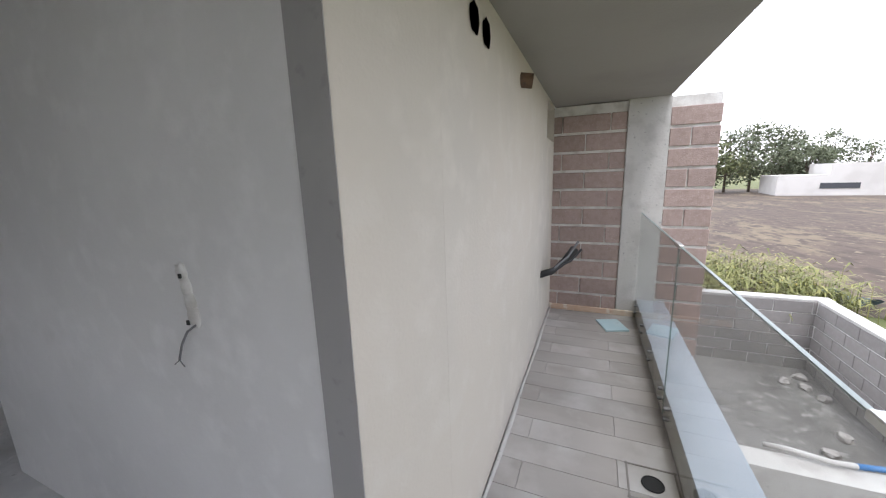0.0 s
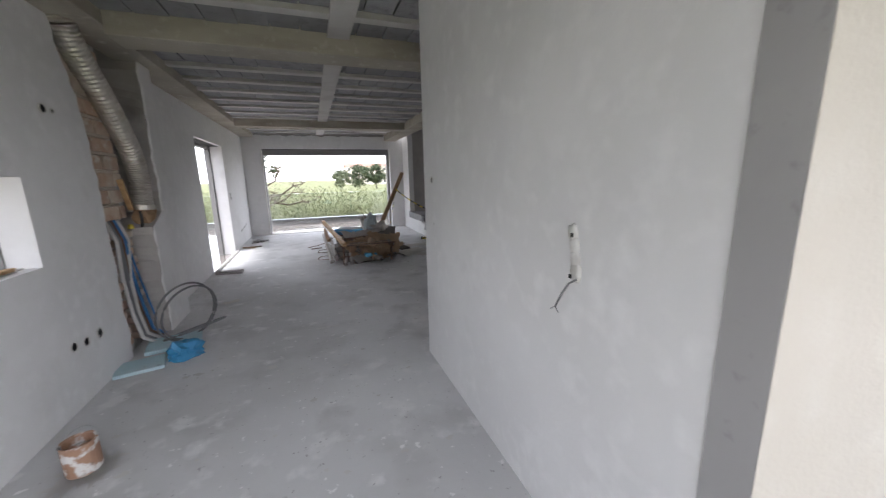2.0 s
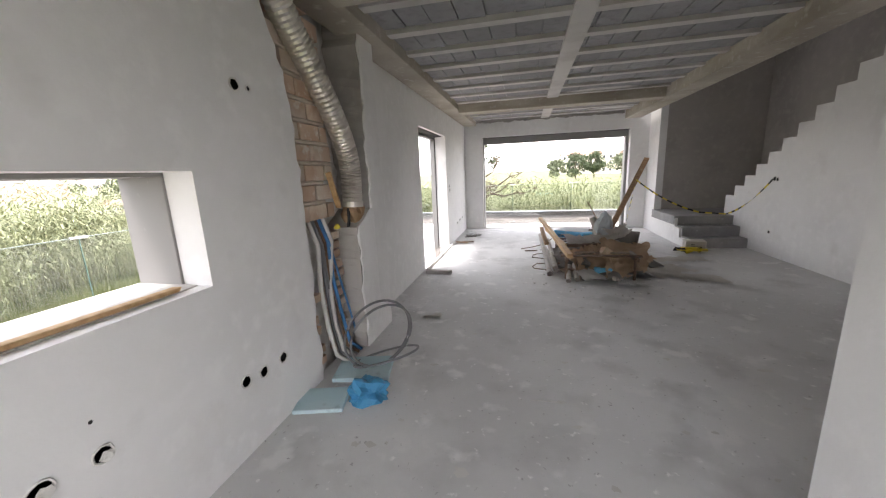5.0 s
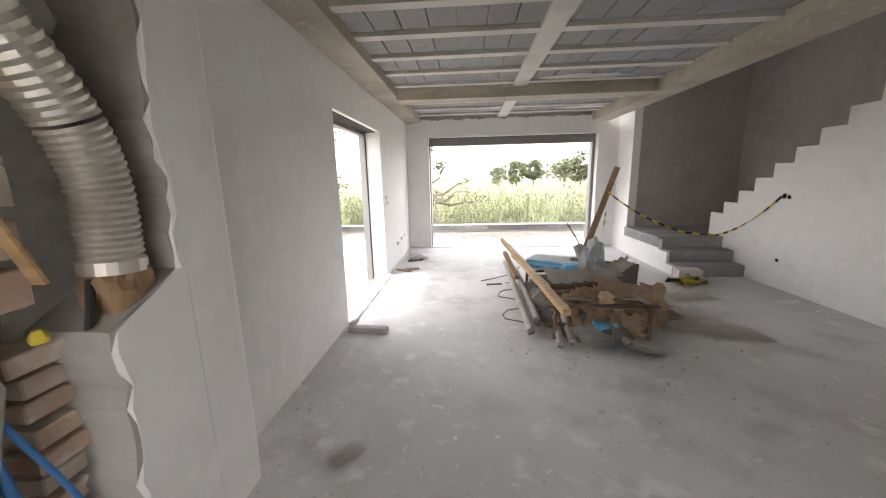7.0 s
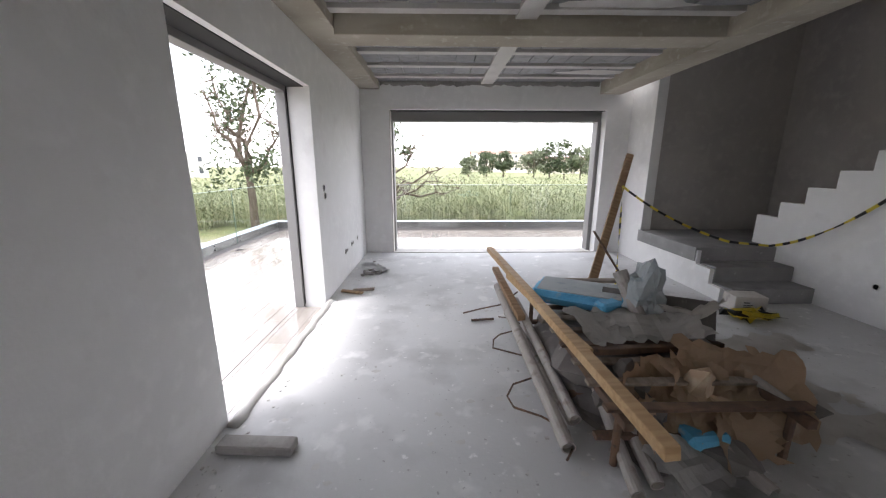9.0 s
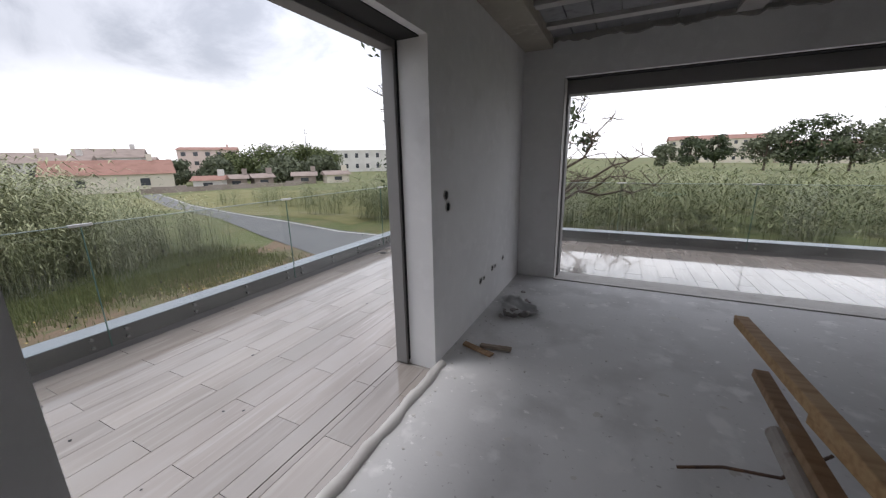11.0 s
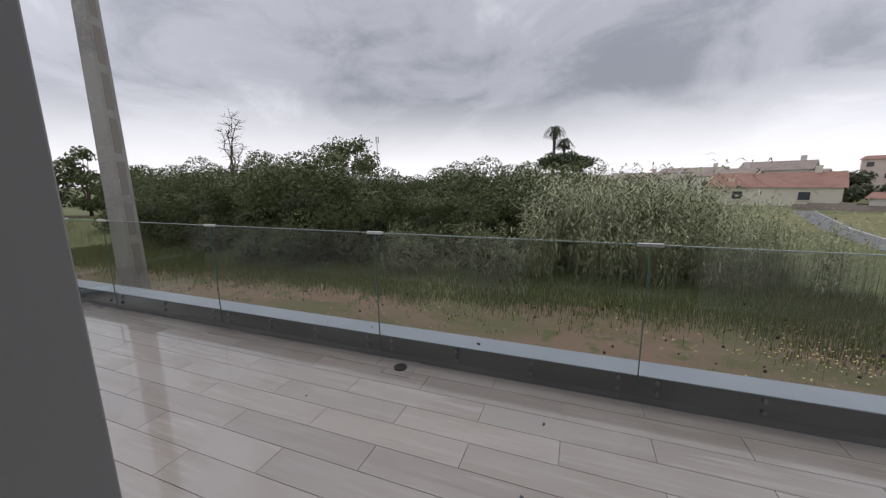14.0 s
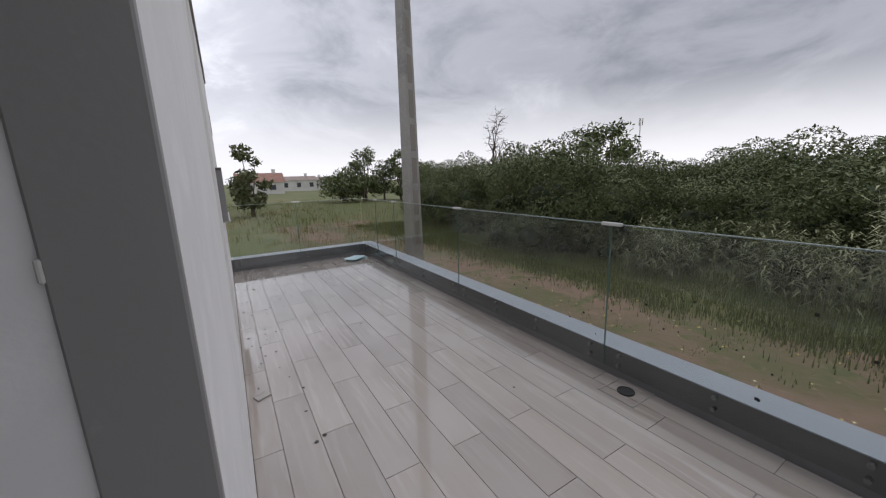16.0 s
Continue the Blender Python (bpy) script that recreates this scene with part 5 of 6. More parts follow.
# sunken yard
setting("yard_floor", bbox(3.0, 9.3, -1.8, 0.85, -1.85, -1.72), YARD_CONC, "dusty concrete floor of the sunken yard", "yard floor")
for nm, b, ax in (("yard_wall_east", (9.30, 9.48, -2.0, 0.85), "x"), ("yard_wall_south", (3.0, 9.30, -1.98, -1.80), "y")):
    w = setting(nm, bbox(*b, -1.75, -0.54), MORTAR, "low wall of grey concrete blocks", "yard wall")
    setting(nm + "_cap", bbox(b[0] - 0.01, b[1] + 0.01, b[2] - 0.01, b[3] + 0.01, -0.539, -0.50, 0.004), PALE_CONC, "pale mortar coping of the yard wall", "coping")
    for j in range(6):
        z = -1.74 + 0.2 * j
        u = (b[2] if ax == "x" else b[0]) - (0.25 if j % 2 else 0)
        end = b[3] if ax == "x" else b[1]
        while u < end:
            lo, hi = max(u, b[2] if ax == "x" else b[0]) + 0.006, min(u + 0.5, end) - 0.006
            if hi - lo > 0.05:
                bb = (b[0] - 0.012, b[0] + 0.02, lo, hi) if ax == "x" else (lo, hi, b[3] - 0.02, b[3] + 0.012)
                part("block", bbox(*bb, z + 0.007, z + 0.193, 0.004), GREY_BLOCK, w)
            u += 0.5
setting("yard_divider", bbox(5.55, 5.80, -1.80, 0.84, -1.75, -1.0), PALE_CONC, "pale concrete divider wall of the yard", "yard wall")
setting("yard_skirt", bbox(1.0, 6.40, 0.60, 0.838, -1.75, -0.30), CONCRETE, "concrete edge beam below the balcony", "edge beam")
hose = thing("garden_hose", 0, 0, 0, 0, "white and blue hose lying on the yard divider", "hose")
bm = bmesh.new()
tube(bm, [(5.86, 0.0, -0.98), (5.80, -0.15, -0.94), (5.75, -0.45, -0.95), (5.78, -0.62, -0.96)], 0.025, 8)
part("white_end", bm, RIB_CONC, hose, smooth=True)
bm = bmesh.new()
tube(bm, [(5.78, -0.62, -0.96), (5.84, -0.90, -0.97), (5.80, -1.4, -0.97), (5.7, -1.8, -0.97)], 0.025, 8)
part("blue_length", bm, CABLE_BLUE, hose, smooth=True)
for k, (x, y) in enumerate(((8.6, -1.5), (8.9, -1.55), (8.3, -1.6), (8.7, -1.3), (7.4, -1.4), (7.0, -1.1))):
    lump("yard_rubble", pose(x, y, -1.72, 0, 0, 50 * k), 0.09, 0.07, 0.06, RUBBLE, "broken block pieces in the yard", "rubble", 0.5, k + 20, "yard rubble", 2)

# ---------------------------------------------------------------- plants
def leaf_mat(name, dark, light, rough=0.6):
    m = bpy.data.materials.new(name)
    m.use_nodes = True
    n, l = m.node_tree.nodes, m.node_tree.links
    b = n["Principled BSDF"]
    b.inputs["Roughness"].default_value = rough
    b.inputs["Specular IOR Level"].default_value = 0.3
    geo, mix = n.new("ShaderNodeNewGeometry"), n.new("ShaderNodeMix")
    mix.data_type = "RGBA"
    mix.inputs[6].default_value, mix.inputs[7].default_value = (*dark, 1), (*light, 1)
    l.new(geo.outputs["Random Per Island"], mix.inputs[0])
    l.new(mix.outputs[2], b.inputs["Base Color"])
    return m


BUSH_LEAF = leaf_mat("bush_leaf", (0.045, 0.064, 0.024), (0.165, 0.19, 0.078))
PINE_LEAF = leaf_mat("pine_leaf", (0.035, 0.05, 0.026), (0.09, 0.115, 0.055))
PALE_LEAF = leaf_mat("pale_leaf", (0.07, 0.085, 0.035), (0.17, 0.18, 0.085))
# paler leaf for far trees: the haze of distance is in the colour
HAZED_LEAF = leaf_mat("hazed_leaf", (0.075, 0.09, 0.055), (0.16, 0.18, 0.11))
REED_LEAF = leaf_mat("reed_leaf", (0.15, 0.175, 0.085), (0.42, 0.43, 0.25), 0.5)
REED_LEAF_N = leaf_mat("tall_grass_leaf", (0.105, 0.128, 0.058), (0.27, 0.285, 0.15), 0.55)
GRASS_LEAF = leaf_mat("grass_blade", (0.085, 0.11, 0.035), (0.23, 0.25, 0.10), 0.6)
BARK = mat("bark", (0.10, 0.075, 0.055), 0.9, spots=(((8, 8, 2), (0.16, 0.13, 0.10), 0.45, 0.65, 6),), bump=0.6, bump_scale=20)
# near-black green: the shade inside the bushes, put into the colour
FOLIAGE_SHADE = mat("painted_foliage_shade", (0.022, 0.032, 0.013), 0.9, spots=((5, (0.04, 0.055, 0.022), 0.45, 0.65, 5),), bump=0.8, bump_scale=9)


def mesh_of(name, verts, faces, material):
    me = bpy.data.meshes.new(name)
    me.from_pydata([tuple(v) for v in verts], [], faces)
    me.materials.append(material)
    return me


def leaf_cloud(name, lobes, count, size, material, seed, shell=0.55, flat=0.75, rough=0.9):
    """Small leaf quads filling the outer shell of ellipsoid lobes (x, y, z, rx, ry, rz)."""
    g = np.random.default_rng(seed)
    lobes = np.array(lobes, float)
    vol = lobes[:, 3] * lobes[:, 4]
    pick = g.choice(len(lobes), count, p=vol / vol.sum())
    d = g.normal(size=(count, 3))
    d /= np.linalg.norm(d, axis=1)[:, None]
    r = shell + (1.08 - shell) * g.random(count) ** 0.7
    c = lobes[pick, :3] + d * r[:, None] * lobes[pick, 3:]
    nrm = d + rough * g.normal(size=(count, 3))
    nrm /= np.linalg.norm(nrm, axis=1)[:, None]
    a = np.cross(nrm, g.normal(size=(count, 3)))
    a /= np.linalg.norm(a, axis=1)[:, None]
    b = np.cross(nrm, a)
    s = size * (0.6 + 0.8 * g.random(count))[:, None]
    v = np.stack([c - a * s, c + b * s * flat * 0.5, c + a * s, c - b * s * flat * 0.5], 1).reshape(-1, 3)
    f = np.arange(4 * count).reshape(-1, 4).tolist()
    return mesh_of(name, v, f, material)


def core_mesh(lobes, scale=0.60):
    bm = bmesh.new()
    for k, (x, y, z, rx, ry, rz) in enumerate(lobes):
        c = bmesh.ops.create_icosphere(bm, subdivisions=2, radius=1)
        for v in c["verts"]:
            w = scale * (1 + 0.25 * noise.noise(v.co * 2.3 + Vector((k * 5, 0, 0))))
            v.co = Vector((x + v.co.x * rx * w, y + v.co.y * ry * w, z + v.co.z * rz * w))
    return bm


def bush_lobes(seed, w, h, n):
    rnd = random.Random(seed)
    out = [(0, 0, h * 0.42, w * 0.36, w * 0.36, h * 0.42)]
    for _ in range(n):
        a, q = rnd.uniform(0, 6.28), rnd.uniform(0.18, 0.42) * w
        z = rnd.uniform(0.12, 0.88) * h
        r = rnd.uniform(0.11, 0.20) * w * (1.15 - 0.4 * z / h)
        out.append((q * math.cos(a), q * math.sin(a), z, r, r, r * rnd.uniform(0.7, 1.0)))
    return out


def bush(seed, w, h, count, size, material, name="bush", label="dense dark green wild bush"):
    lobes = bush_lobes(seed, w, h, 26)
    b = thing(name, 0, 0, 0, 0, label, "bush", "thicket bushes")
    part("crown", leaf_cloud("crown", lobes, int(count * 1.9), size * 0.88, material, seed, 0.80, 0.8, 0.55), None, b)
    # filler cores behind the leaves, coloured as deep shade
    part("inner_foliage", core_mesh(lobes[:1] + [(a, b, c * 0.8, d, e, f * 0.9) for a, b, c, d, e, f in lobes[1:] if c < h * 0.6], 0.52), FOLIAGE_SHADE, b, "inner filler of the bush, shade painted near-black green", True)
    rnd = random.Random(seed)
    for k in range(3):
        bm = bmesh.new()
        a = k * 2.1
        tube(bm, [(0, 0, -0.1), (0.15 * math.cos(a), 0.15 * math.sin(a), h * 0.25), (0.4 * math.cos(a), 0.4 * math.sin(a), h * 0.5)], [0.06, 0.045, 0.02], 6)
        part("stem", bm, BARK, b)
    return b


kinds = [bush(101, 3.6, 3.4, 11000, 0.055, BUSH_LEAF), bush(102, 3.2, 3.0, 9500, 0.055, BUSH_LEAF), bush(103, 4.4, 3.9, 13000, 0.062, BUSH_LEAF), bush(104, 2.4, 2.0, 6000, 0.05, PALE_LEAF, label="paler green wild bush")]
rnd = random.Random(31)
spots_ = []
for y in np.arange(-9.0, 7.6, 1.75):
    spots_.append((-10.6 + 0.9 * math.sin(y * 0.9) - (1.2 if y > 5 else 0), float(y)))
for y in np.arange(-14.0, 8.0, 2.4):
    spots_.append((-13.6 + rnd.uniform(-0.7, 0.7), float(y)))
for y in np.arange(-20.0, 12.0, 3.2):
    spots_.append((-18.0 + rnd.uniform(-1, 1), float(y)))
for y in np.arange(-24.0, 16.0, 3.8):
    spots_.append((-24.0 + rnd.uniform(-1.5, 1.5), float(y)))
used = set()
for i, (x, y) in enumerate(spots_):
    k = rnd.choice((0, 1, 2, 0, 2))
    s = rnd.uniform(0.82, 1.08) * (0.86 if x > -12 else 1.0 if x > -20 else 1.12)
    x, y = lie(x, y)
    m = pose(x, y, gz(x), 0, 0, rnd.uniform(0, 360)) @ Matrix.Diagonal((s, s, s * (0.88 if y > 4.5 else 1.0), 1))
    if k not in used:
        kinds[k].matrix_world = m
        used.add(k)
    else:
        copy_thing(kinds[k], m).matrix_world = m
kinds[3].matrix_world = pose(-9.6, 2.4, gz(-9.6))
for x, y, s in ((-9.9, 7.0, 0.7), (-9.7, -3.4, 0.85), (-12.5, -10.5, 1.1), (-9.4, 4.8, 0.6)):
    m = pose(x, y, gz(x), 0, 0, 70 * x) @ Matrix.Diagonal((s, s, s, 1))
    copy_thing(kinds[3], m).matrix_world = m


def blades(name, spots, stems, leaves, height, width, droop, material, seed, label, category):
    """Reed or grass clumps as one mesh: stems with drooping leaf strips. spots: x, y, z, scale."""
    g = np.random.default_rng(seed)
    V, F, n0 = [], [], 0
    for x, y, z, s in spots:
        x, y = lie(x, y)
        k = stems
        ang = g.random(k) * 6.283
        lean = g.normal(0, 0.10, k)
        bx, by = x + g.normal(0, 0.28, k) * s, y + g.normal(0, 0.28, k) * s
        h = height * s * (0.6 + 0.5 * g.random(k))
        for i in range(k):
            dx, dy = math.cos(ang[i]), math.sin(ang[i])
            tx, ty = bx[i] + lean[i] * h[i] * dx, by[i] + lean[i] * h[i] * dy
            w = 0.005 + 0.004 * s
            V += [(bx[i] - w * dy, by[i] + w * dx, z), (bx[i] + w * dy, by[i] - w * dx, z), (tx, ty, z + h[i])]
            F.append((n0, n0 + 1, n0 + 2))
            n0 += 3
            for j in range(leaves):
                f = 0.15 + 0.85 * (j + g.random()) / leaves
                a = g.random() * 6.283
                ll = (0.15 + width * 8) * s * (0.6 + 0.7 * g.random())
                ox, oy, oz = bx[i] + (tx - bx[i]) * f, by[i] + (ty - by[i]) * f, z + h[i] * f
                ca, sa = math.cos(a), math.sin(a)
                up = 0.65 - droop * g.random()
                mx, my, mz = ox + 0.5 * ll * ca, oy + 0.5 * ll * sa, oz + 0.5 * ll * up
                ex, ey, ez = ox + 0.95 * ll * ca, oy + 0.95 * ll * sa, oz + ll * (up * 0.6 - 0.4 * droop)
                hw = width * s * 0.5
                V += [(ox, oy, oz), (mx - hw * sa, my + hw * ca, mz), (mx + hw * sa, my - hw * ca, mz), (ex, ey, ez)]
                F += [(n0, n0 + 2, n0 + 1), (n0 + 1, n0 + 2, n0 + 3)]
                n0 += 4
    return tagged(new(name, mesh_of(name, V, F, material)), label, category, kind="stuff")


rnd = random.Random(6)
pts = []
while len(pts) < 300:
    x, y = rnd.uniform(-18.5, -9.2), rnd.uniform(8.6, 16.2)
    if y > 15.9 + (x + 9) * 0.15:
        continue
    pts.append((x, y, gz(x), rnd.uniform(0.75, 1.15) * (0.62 if x > -10.2 else 0.72 if y > 9.3 - 0.36 * x else 1.0)))
blades("reed_bed", pts, 13, 12, 2.55, 0.036, 0.7, REED_LEAF, 1, "bed of tall grey-green reeds", "reeds")
pts = [(rnd.uniform(-9.6, -8.6), rnd.uniform(4.8, 8.6), GZ, rnd.uniform(0.6, 0.85)) for _ in range(16)]
blades("reed_tuft", pts, 9, 8, 1.8, 0.032, 0.8, REED_LEAF_N, 2, "loose tufts of pale reeds before the thicket", "reeds")
pts = []
for _ in range(620):
    y = 22.0 + 24 * rnd.random() ** 1.5
    x = rnd.uniform(-9 - 0.5 * (y - 22), 13 + 0.6 * (y - 22))
    pts.append((x, y, gz(x), rnd.uniform(0.75, 1.2)))
blades("tall_grass", pts, 8, 6, 1.75, 0.055, 0.7, REED_LEAF_N, 3, "field of tall green reeds and grass", "tall grass")
pts = []
for _ in range(150):
    x = rnd.uniform(-26, -7)
    pts.append((x, rnd.uniform(21.3, 30) - 0.25 * x - 2, gz(x), rnd.uniform(0.5, 0.9)))
blades("meadow_reeds", pts, 7, 5, 1.6, 0.05, 0.7, REED_LEAF_N, 4, "reeds beyond the road", "reeds")
pts = []
for _ in range(2600):
    x = rnd.uniform(-10.0, -7.1)
    pts.append((x + 0.4 * rnd.random(), rnd.uniform(-9, 15.5), GZ, rnd.uniform(0.5, 1.25)))
for _ in range(160):
    pts.append((rnd.uniform(-6.9, -3.8), rnd.uniform(-9, 16), GZ, rnd.uniform(0.25, 0.5)))
for _ in range(300):
    pts.append((rnd.uniform(-8.5, -6.0), rnd.uniform(12.5, 15.5), GZ, rnd.uniform(0.5, 0.9)))
blades("grass", pts, 20, 0, 0.17, 0.02, 0.6, GRASS_LEAF, 5, "rough wet grass along the dirt track", "grass")
pts = [(rnd.uniform(-16, 6), rnd.uniform(-40, -3), GZ, rnd.uniform(0.6, 1.2)) for _ in range(500)]
pts += [(rnd.uniform(-9, -1), rnd.uniform(-24, 0), GZ, rnd.uniform(0.4, 0.9)) for _ in range(300)]
blades("grass_south", [p[:2] + (gz(p[0]), p[3]) for p in pts], 8, 0, 0.5, 0.02, 0.6, leaf_mat("yellow_grass", (0.12, 0.12, 0.03), (0.27, 0.22, 0.06)), 6, "yellowing meadow grass", "grass")
V, F = [], []
for _ in range(900):
    sel = rnd.random()
    if sel < 0.5:
        x, y, z = rnd.uniform(-7.6, -3.6), rnd.uniform(0, 15.5), GZ + rnd.uniform(0.05, 0.2)
    elif sel < 0.75:
        x, y, z = -6.0 + rnd.gauss(0, 0.35), 13.2 + rnd.gauss(0, 0.9), GZ + rnd.uniform(0.05, 0.2)
    else:
        x, y, z = rnd.uniform(10, 12.6), rnd.uniform(-2.6, 0.4), GZ + rnd.uniform(0.2, 0.65)
    s = rnd.uniform(0.009, 0.02)
    k = len(V)
    V += [(x - s, y, z), (x, y - s, z + 0.4 * s), (x + s, y, z), (x, y + s, z + 0.4 * s)]
    F.append((k, k + 1, k + 2, k + 3))
tagged(new("wild_flowers", mesh_of("wild_flowers", V, F, leaf_mat("flower", (0.75, 0.52, 0.03), (0.80, 0.75, 0.45)))), "small yellow and white wild flowers", "flowers", kind="stuff")
blades("flower_shrub", [(rnd.uniform(10, 12.6), rnd.uniform(-2.8, 0.4), GZ, rnd.uniform(0.7, 1.2)) for _ in range(60)], 12, 4, 0.7, 0.03, 0.6, leaf_mat("flower_shrub_leaf", (0.10, 0.12, 0.03), (0.28, 0.27, 0.10)), 7, "flowering weeds behind the yard wall", "weeds")
sheet("tarpaulin", pose(11.4, -2.75, GZ + 0.12, 8, 0, 30), 1.6, 0.7, mat("green_tarp", (0.10, 0.14, 0.15), 0.5, bump=0.3, bump_scale=6), "crumpled dark green tarpaulin in the weeds", "tarpaulin", 0.22, 41, 0.01)


def tree(name, x, y, h, trunk_h, lobes, count, size, material, label, seed, r=0.12, lean=(0, 0)):
    x, y = lie(x, y)
    t = thing(name, x, y, gz(x), 0, label, "tree")
    bm = bmesh.new()
    tube(bm, [(0, 0, -0.15), (lean[0] * 0.4, lean[1] * 0.4, trunk_h * 0.5), (lean[0], lean[1], trunk_h), (lean[0] * 1.2, lean[1] * 1.2, (trunk_h + h) / 2)], [r, r * 0.8, r * 0.62, r * 0.3], 9)
    part("trunk", bm, BARK, t)
    rnd = random.Random(seed)
    for k, lb in enumerate(lobes[:9]):
        bm = bmesh.new()
        c = Vector(lb[:3])
        s = Vector((lean[0], lean[1], trunk_h * rnd.uniform(0.75, 1.0)))
        tube(bm, [s, s.lerp(c, 0.5) + Vector((0, 0, -0.06 * h)), c], [r * 0.42, r * 0.28, r * 0.12], 6)
        part("limb", bm, BARK, t)
    part("crown", leaf_cloud("crown", lobes, count, size, material, seed, 0.35, 0.75, 0.6), None, t)
    return t


def round_lobes(seed, h, base, w, n=12, top=1.0):
    rnd = random.Random(seed)
    out = []
    for _ in range(n):
        a, f = rnd.uniform(0, 6.28), rnd.uniform(0, 1)
        z = base + (h - base) * f * 0.86
        q = w * 0.42 * math.sin(math.pi * min(0.15 + 0.75 * f, 1)) * rnd.uniform(0.4, 1.1)
        rr = w * rnd.uniform(0.15, 0.25)
        out.append((q * math.cos(a), q * math.sin(a), z, rr, rr, rr * 0.75))
    return out


# trees seen from the terrace and through the windows
tree("round_tree", -36.5, -13.5, 8.4, 2.5, round_lobes(1, 8.4, 2.5, 8, 16), 2600, 0.24, BUSH_LEAF, "tall round dark tree above the thicket", 1, 0.2)
g_ = random.Random(19)
pine = []
for k in range(22):
    a, q = g_.uniform(0, 6.28), 5.6 * math.sqrt(g_.random())
    r_ = g_.uniform(1.2, 2.1)
    pine.append((q * math.cos(a), q * math.sin(a), 7.9 + g_.uniform(-0.5, 1.2) - 0.20 * q, r_, r_, r_ * g_.uniform(0.5, 0.75)))
tree("umbrella_pine", -79, 10.2, 9, 6.0, pine, 5200, 0.34, PINE_LEAF, "flat-topped umbrella pine above the roofs", 2, 0.4)
for px, py, ph in ((-79.6, 7.4, 13.6), (-80.5, 9.4, 11.2)):
    px, py = lie(px, py)
    p = thing("palm_tree", px, py, gz(px), 0, "tall palm with a shaggy head", "tree")
    bm = bmesh.new()
    tube(bm, [(0, 0, -0.2), (0.1, 0, ph * 0.5), (0, 0, ph)], [0.35, 0.28, 0.3], 9)
    part("trunk", bm, BARK, p)
    V, F = [], []
    g = random.Random(int(ph * 10))
    for k in range(110):
        a, up = g.uniform(0, 6.28), g.uniform(-1.5, 1.4)
        ca, sa = math.cos(a), math.sin(a)
        base = len(V)
        for f, zz in ((0, 0), (0.6, 0.55 * up), (1.15, 0.5 * up - 0.25), (1.6, 0.2 * up - 0.8)):
            w = 0.13 * (1.2 - f * 0.6)
            V += [(f * 1.5 * ca - w * sa, f * 1.5 * sa + w * ca, ph + 1.4 * zz), (f * 1.5 * ca + w * sa, f * 1.5 * sa - w * ca, ph + 1.4 * zz)]
        F += [(base + 2 * i, base + 2 * i + 1, base + 2 * i + 3, base + 2 * i + 2) for i in range(3)]
    part("crown", mesh_of("crown", V, F, PINE_LEAF), None, p)
for k, (x, y, h, w) in enumerate(((-72, 62.5, 5.8, 10), (-69, 66, 6.9, 12), (-66, 70, 7.5, 12), (-62.5, 73.5, 7.4, 12), (-60, 77, 6.6, 10), (-58, 62, 4.4, 8), (-52, 58, 4.2, 7), (-48, 63, 4.4, 7), (-62, 52, 4.6, 7), (-66, 47, 4.4, 6))):
    tree("holm_oak", x, y, h, 1.5, round_lobes(20 + k, h, 0.6, w, 30), 4200, 0.34, HAZED_LEAF if k > 5 else BUSH_LEAF, "broad dark evergreen tree by the village", 20 + k, 0.25)
for k, (x, y, h, w) in enumerate(((-16.9, -32.6, 6.8, 5), (-19.5, -33.0, 5.0, 5), (-13.5, -31, 3.6, 5.5), (-15.6, -30, 3.2, 4), (-20.8, -31, 6.6, 4), (-23, -28, 4.6, 6), (-2.0, -20.6, 5.6, 3.0), (-27, -22, 4.4, 6), (-31, -18, 4.8, 6))):
    tree("field_tree", x, y, h, 1.0, round_lobes(40 + k, h, 0.8, w, 15), 1700, 0.20, BUSH_LEAF if k != 6 else PALE_LEAF, "dark green tree at the field edge", 40 + k, 0.16)
for k, (x, y, h, w) in enumerate(((24, 92, 7.5, 7), (28, 93, 8.6, 7), (31.5, 93, 9.2, 8), (35, 92, 8.6, 7), (39, 90, 8, 8), (43, 88, 8.5, 7), (47, 85, 8, 8), (14, 100, 6.5, 6), (18.5, 101, 6.8, 5), (9, 96, 5.0, 5))):
    tree("stone_pine", x, y, h, h * 0.35, round_lobes(60 + k, h, h * 0.2, w, 20), 1700, 0.34, PINE_LEAF if k % 3 else HAZED_LEAF, "dark pine of a distant grove", 60 + k, 0.22)
tree("tall_tree", 26.2, 62.5, 8.9, 3.2, round_lobes(80, 8.9, 2.6, 5.2, 15), 1700, 0.22, HAZED_LEAF, "tall airy tree beyond the tall grass", 80, 0.2)
for k, (x, y, h, w) in enumerate(((73, -17.5, 9.5, 10), (74, -21, 11, 10), (75, -24, 10.5, 9), (71, -15, 8, 9), (72, -12, 9, 9), (100, -38, 11, 9), (102, -43, 12, 9), (103, -49, 10, 9), (104, -56, 10, 9), (98, -33, 8.5, 8), (75, -28, 7, 6))):
    tree("eucalyptus", x, y, h, h * 0.35, round_lobes(90 + k, h, h * 0.25, w, 15), 1600, 0.30, PALE_LEAF if k in (3, 4) else HAZED_LEAF, "tall eucalyptus behind the field", 90 + k, 0.22)


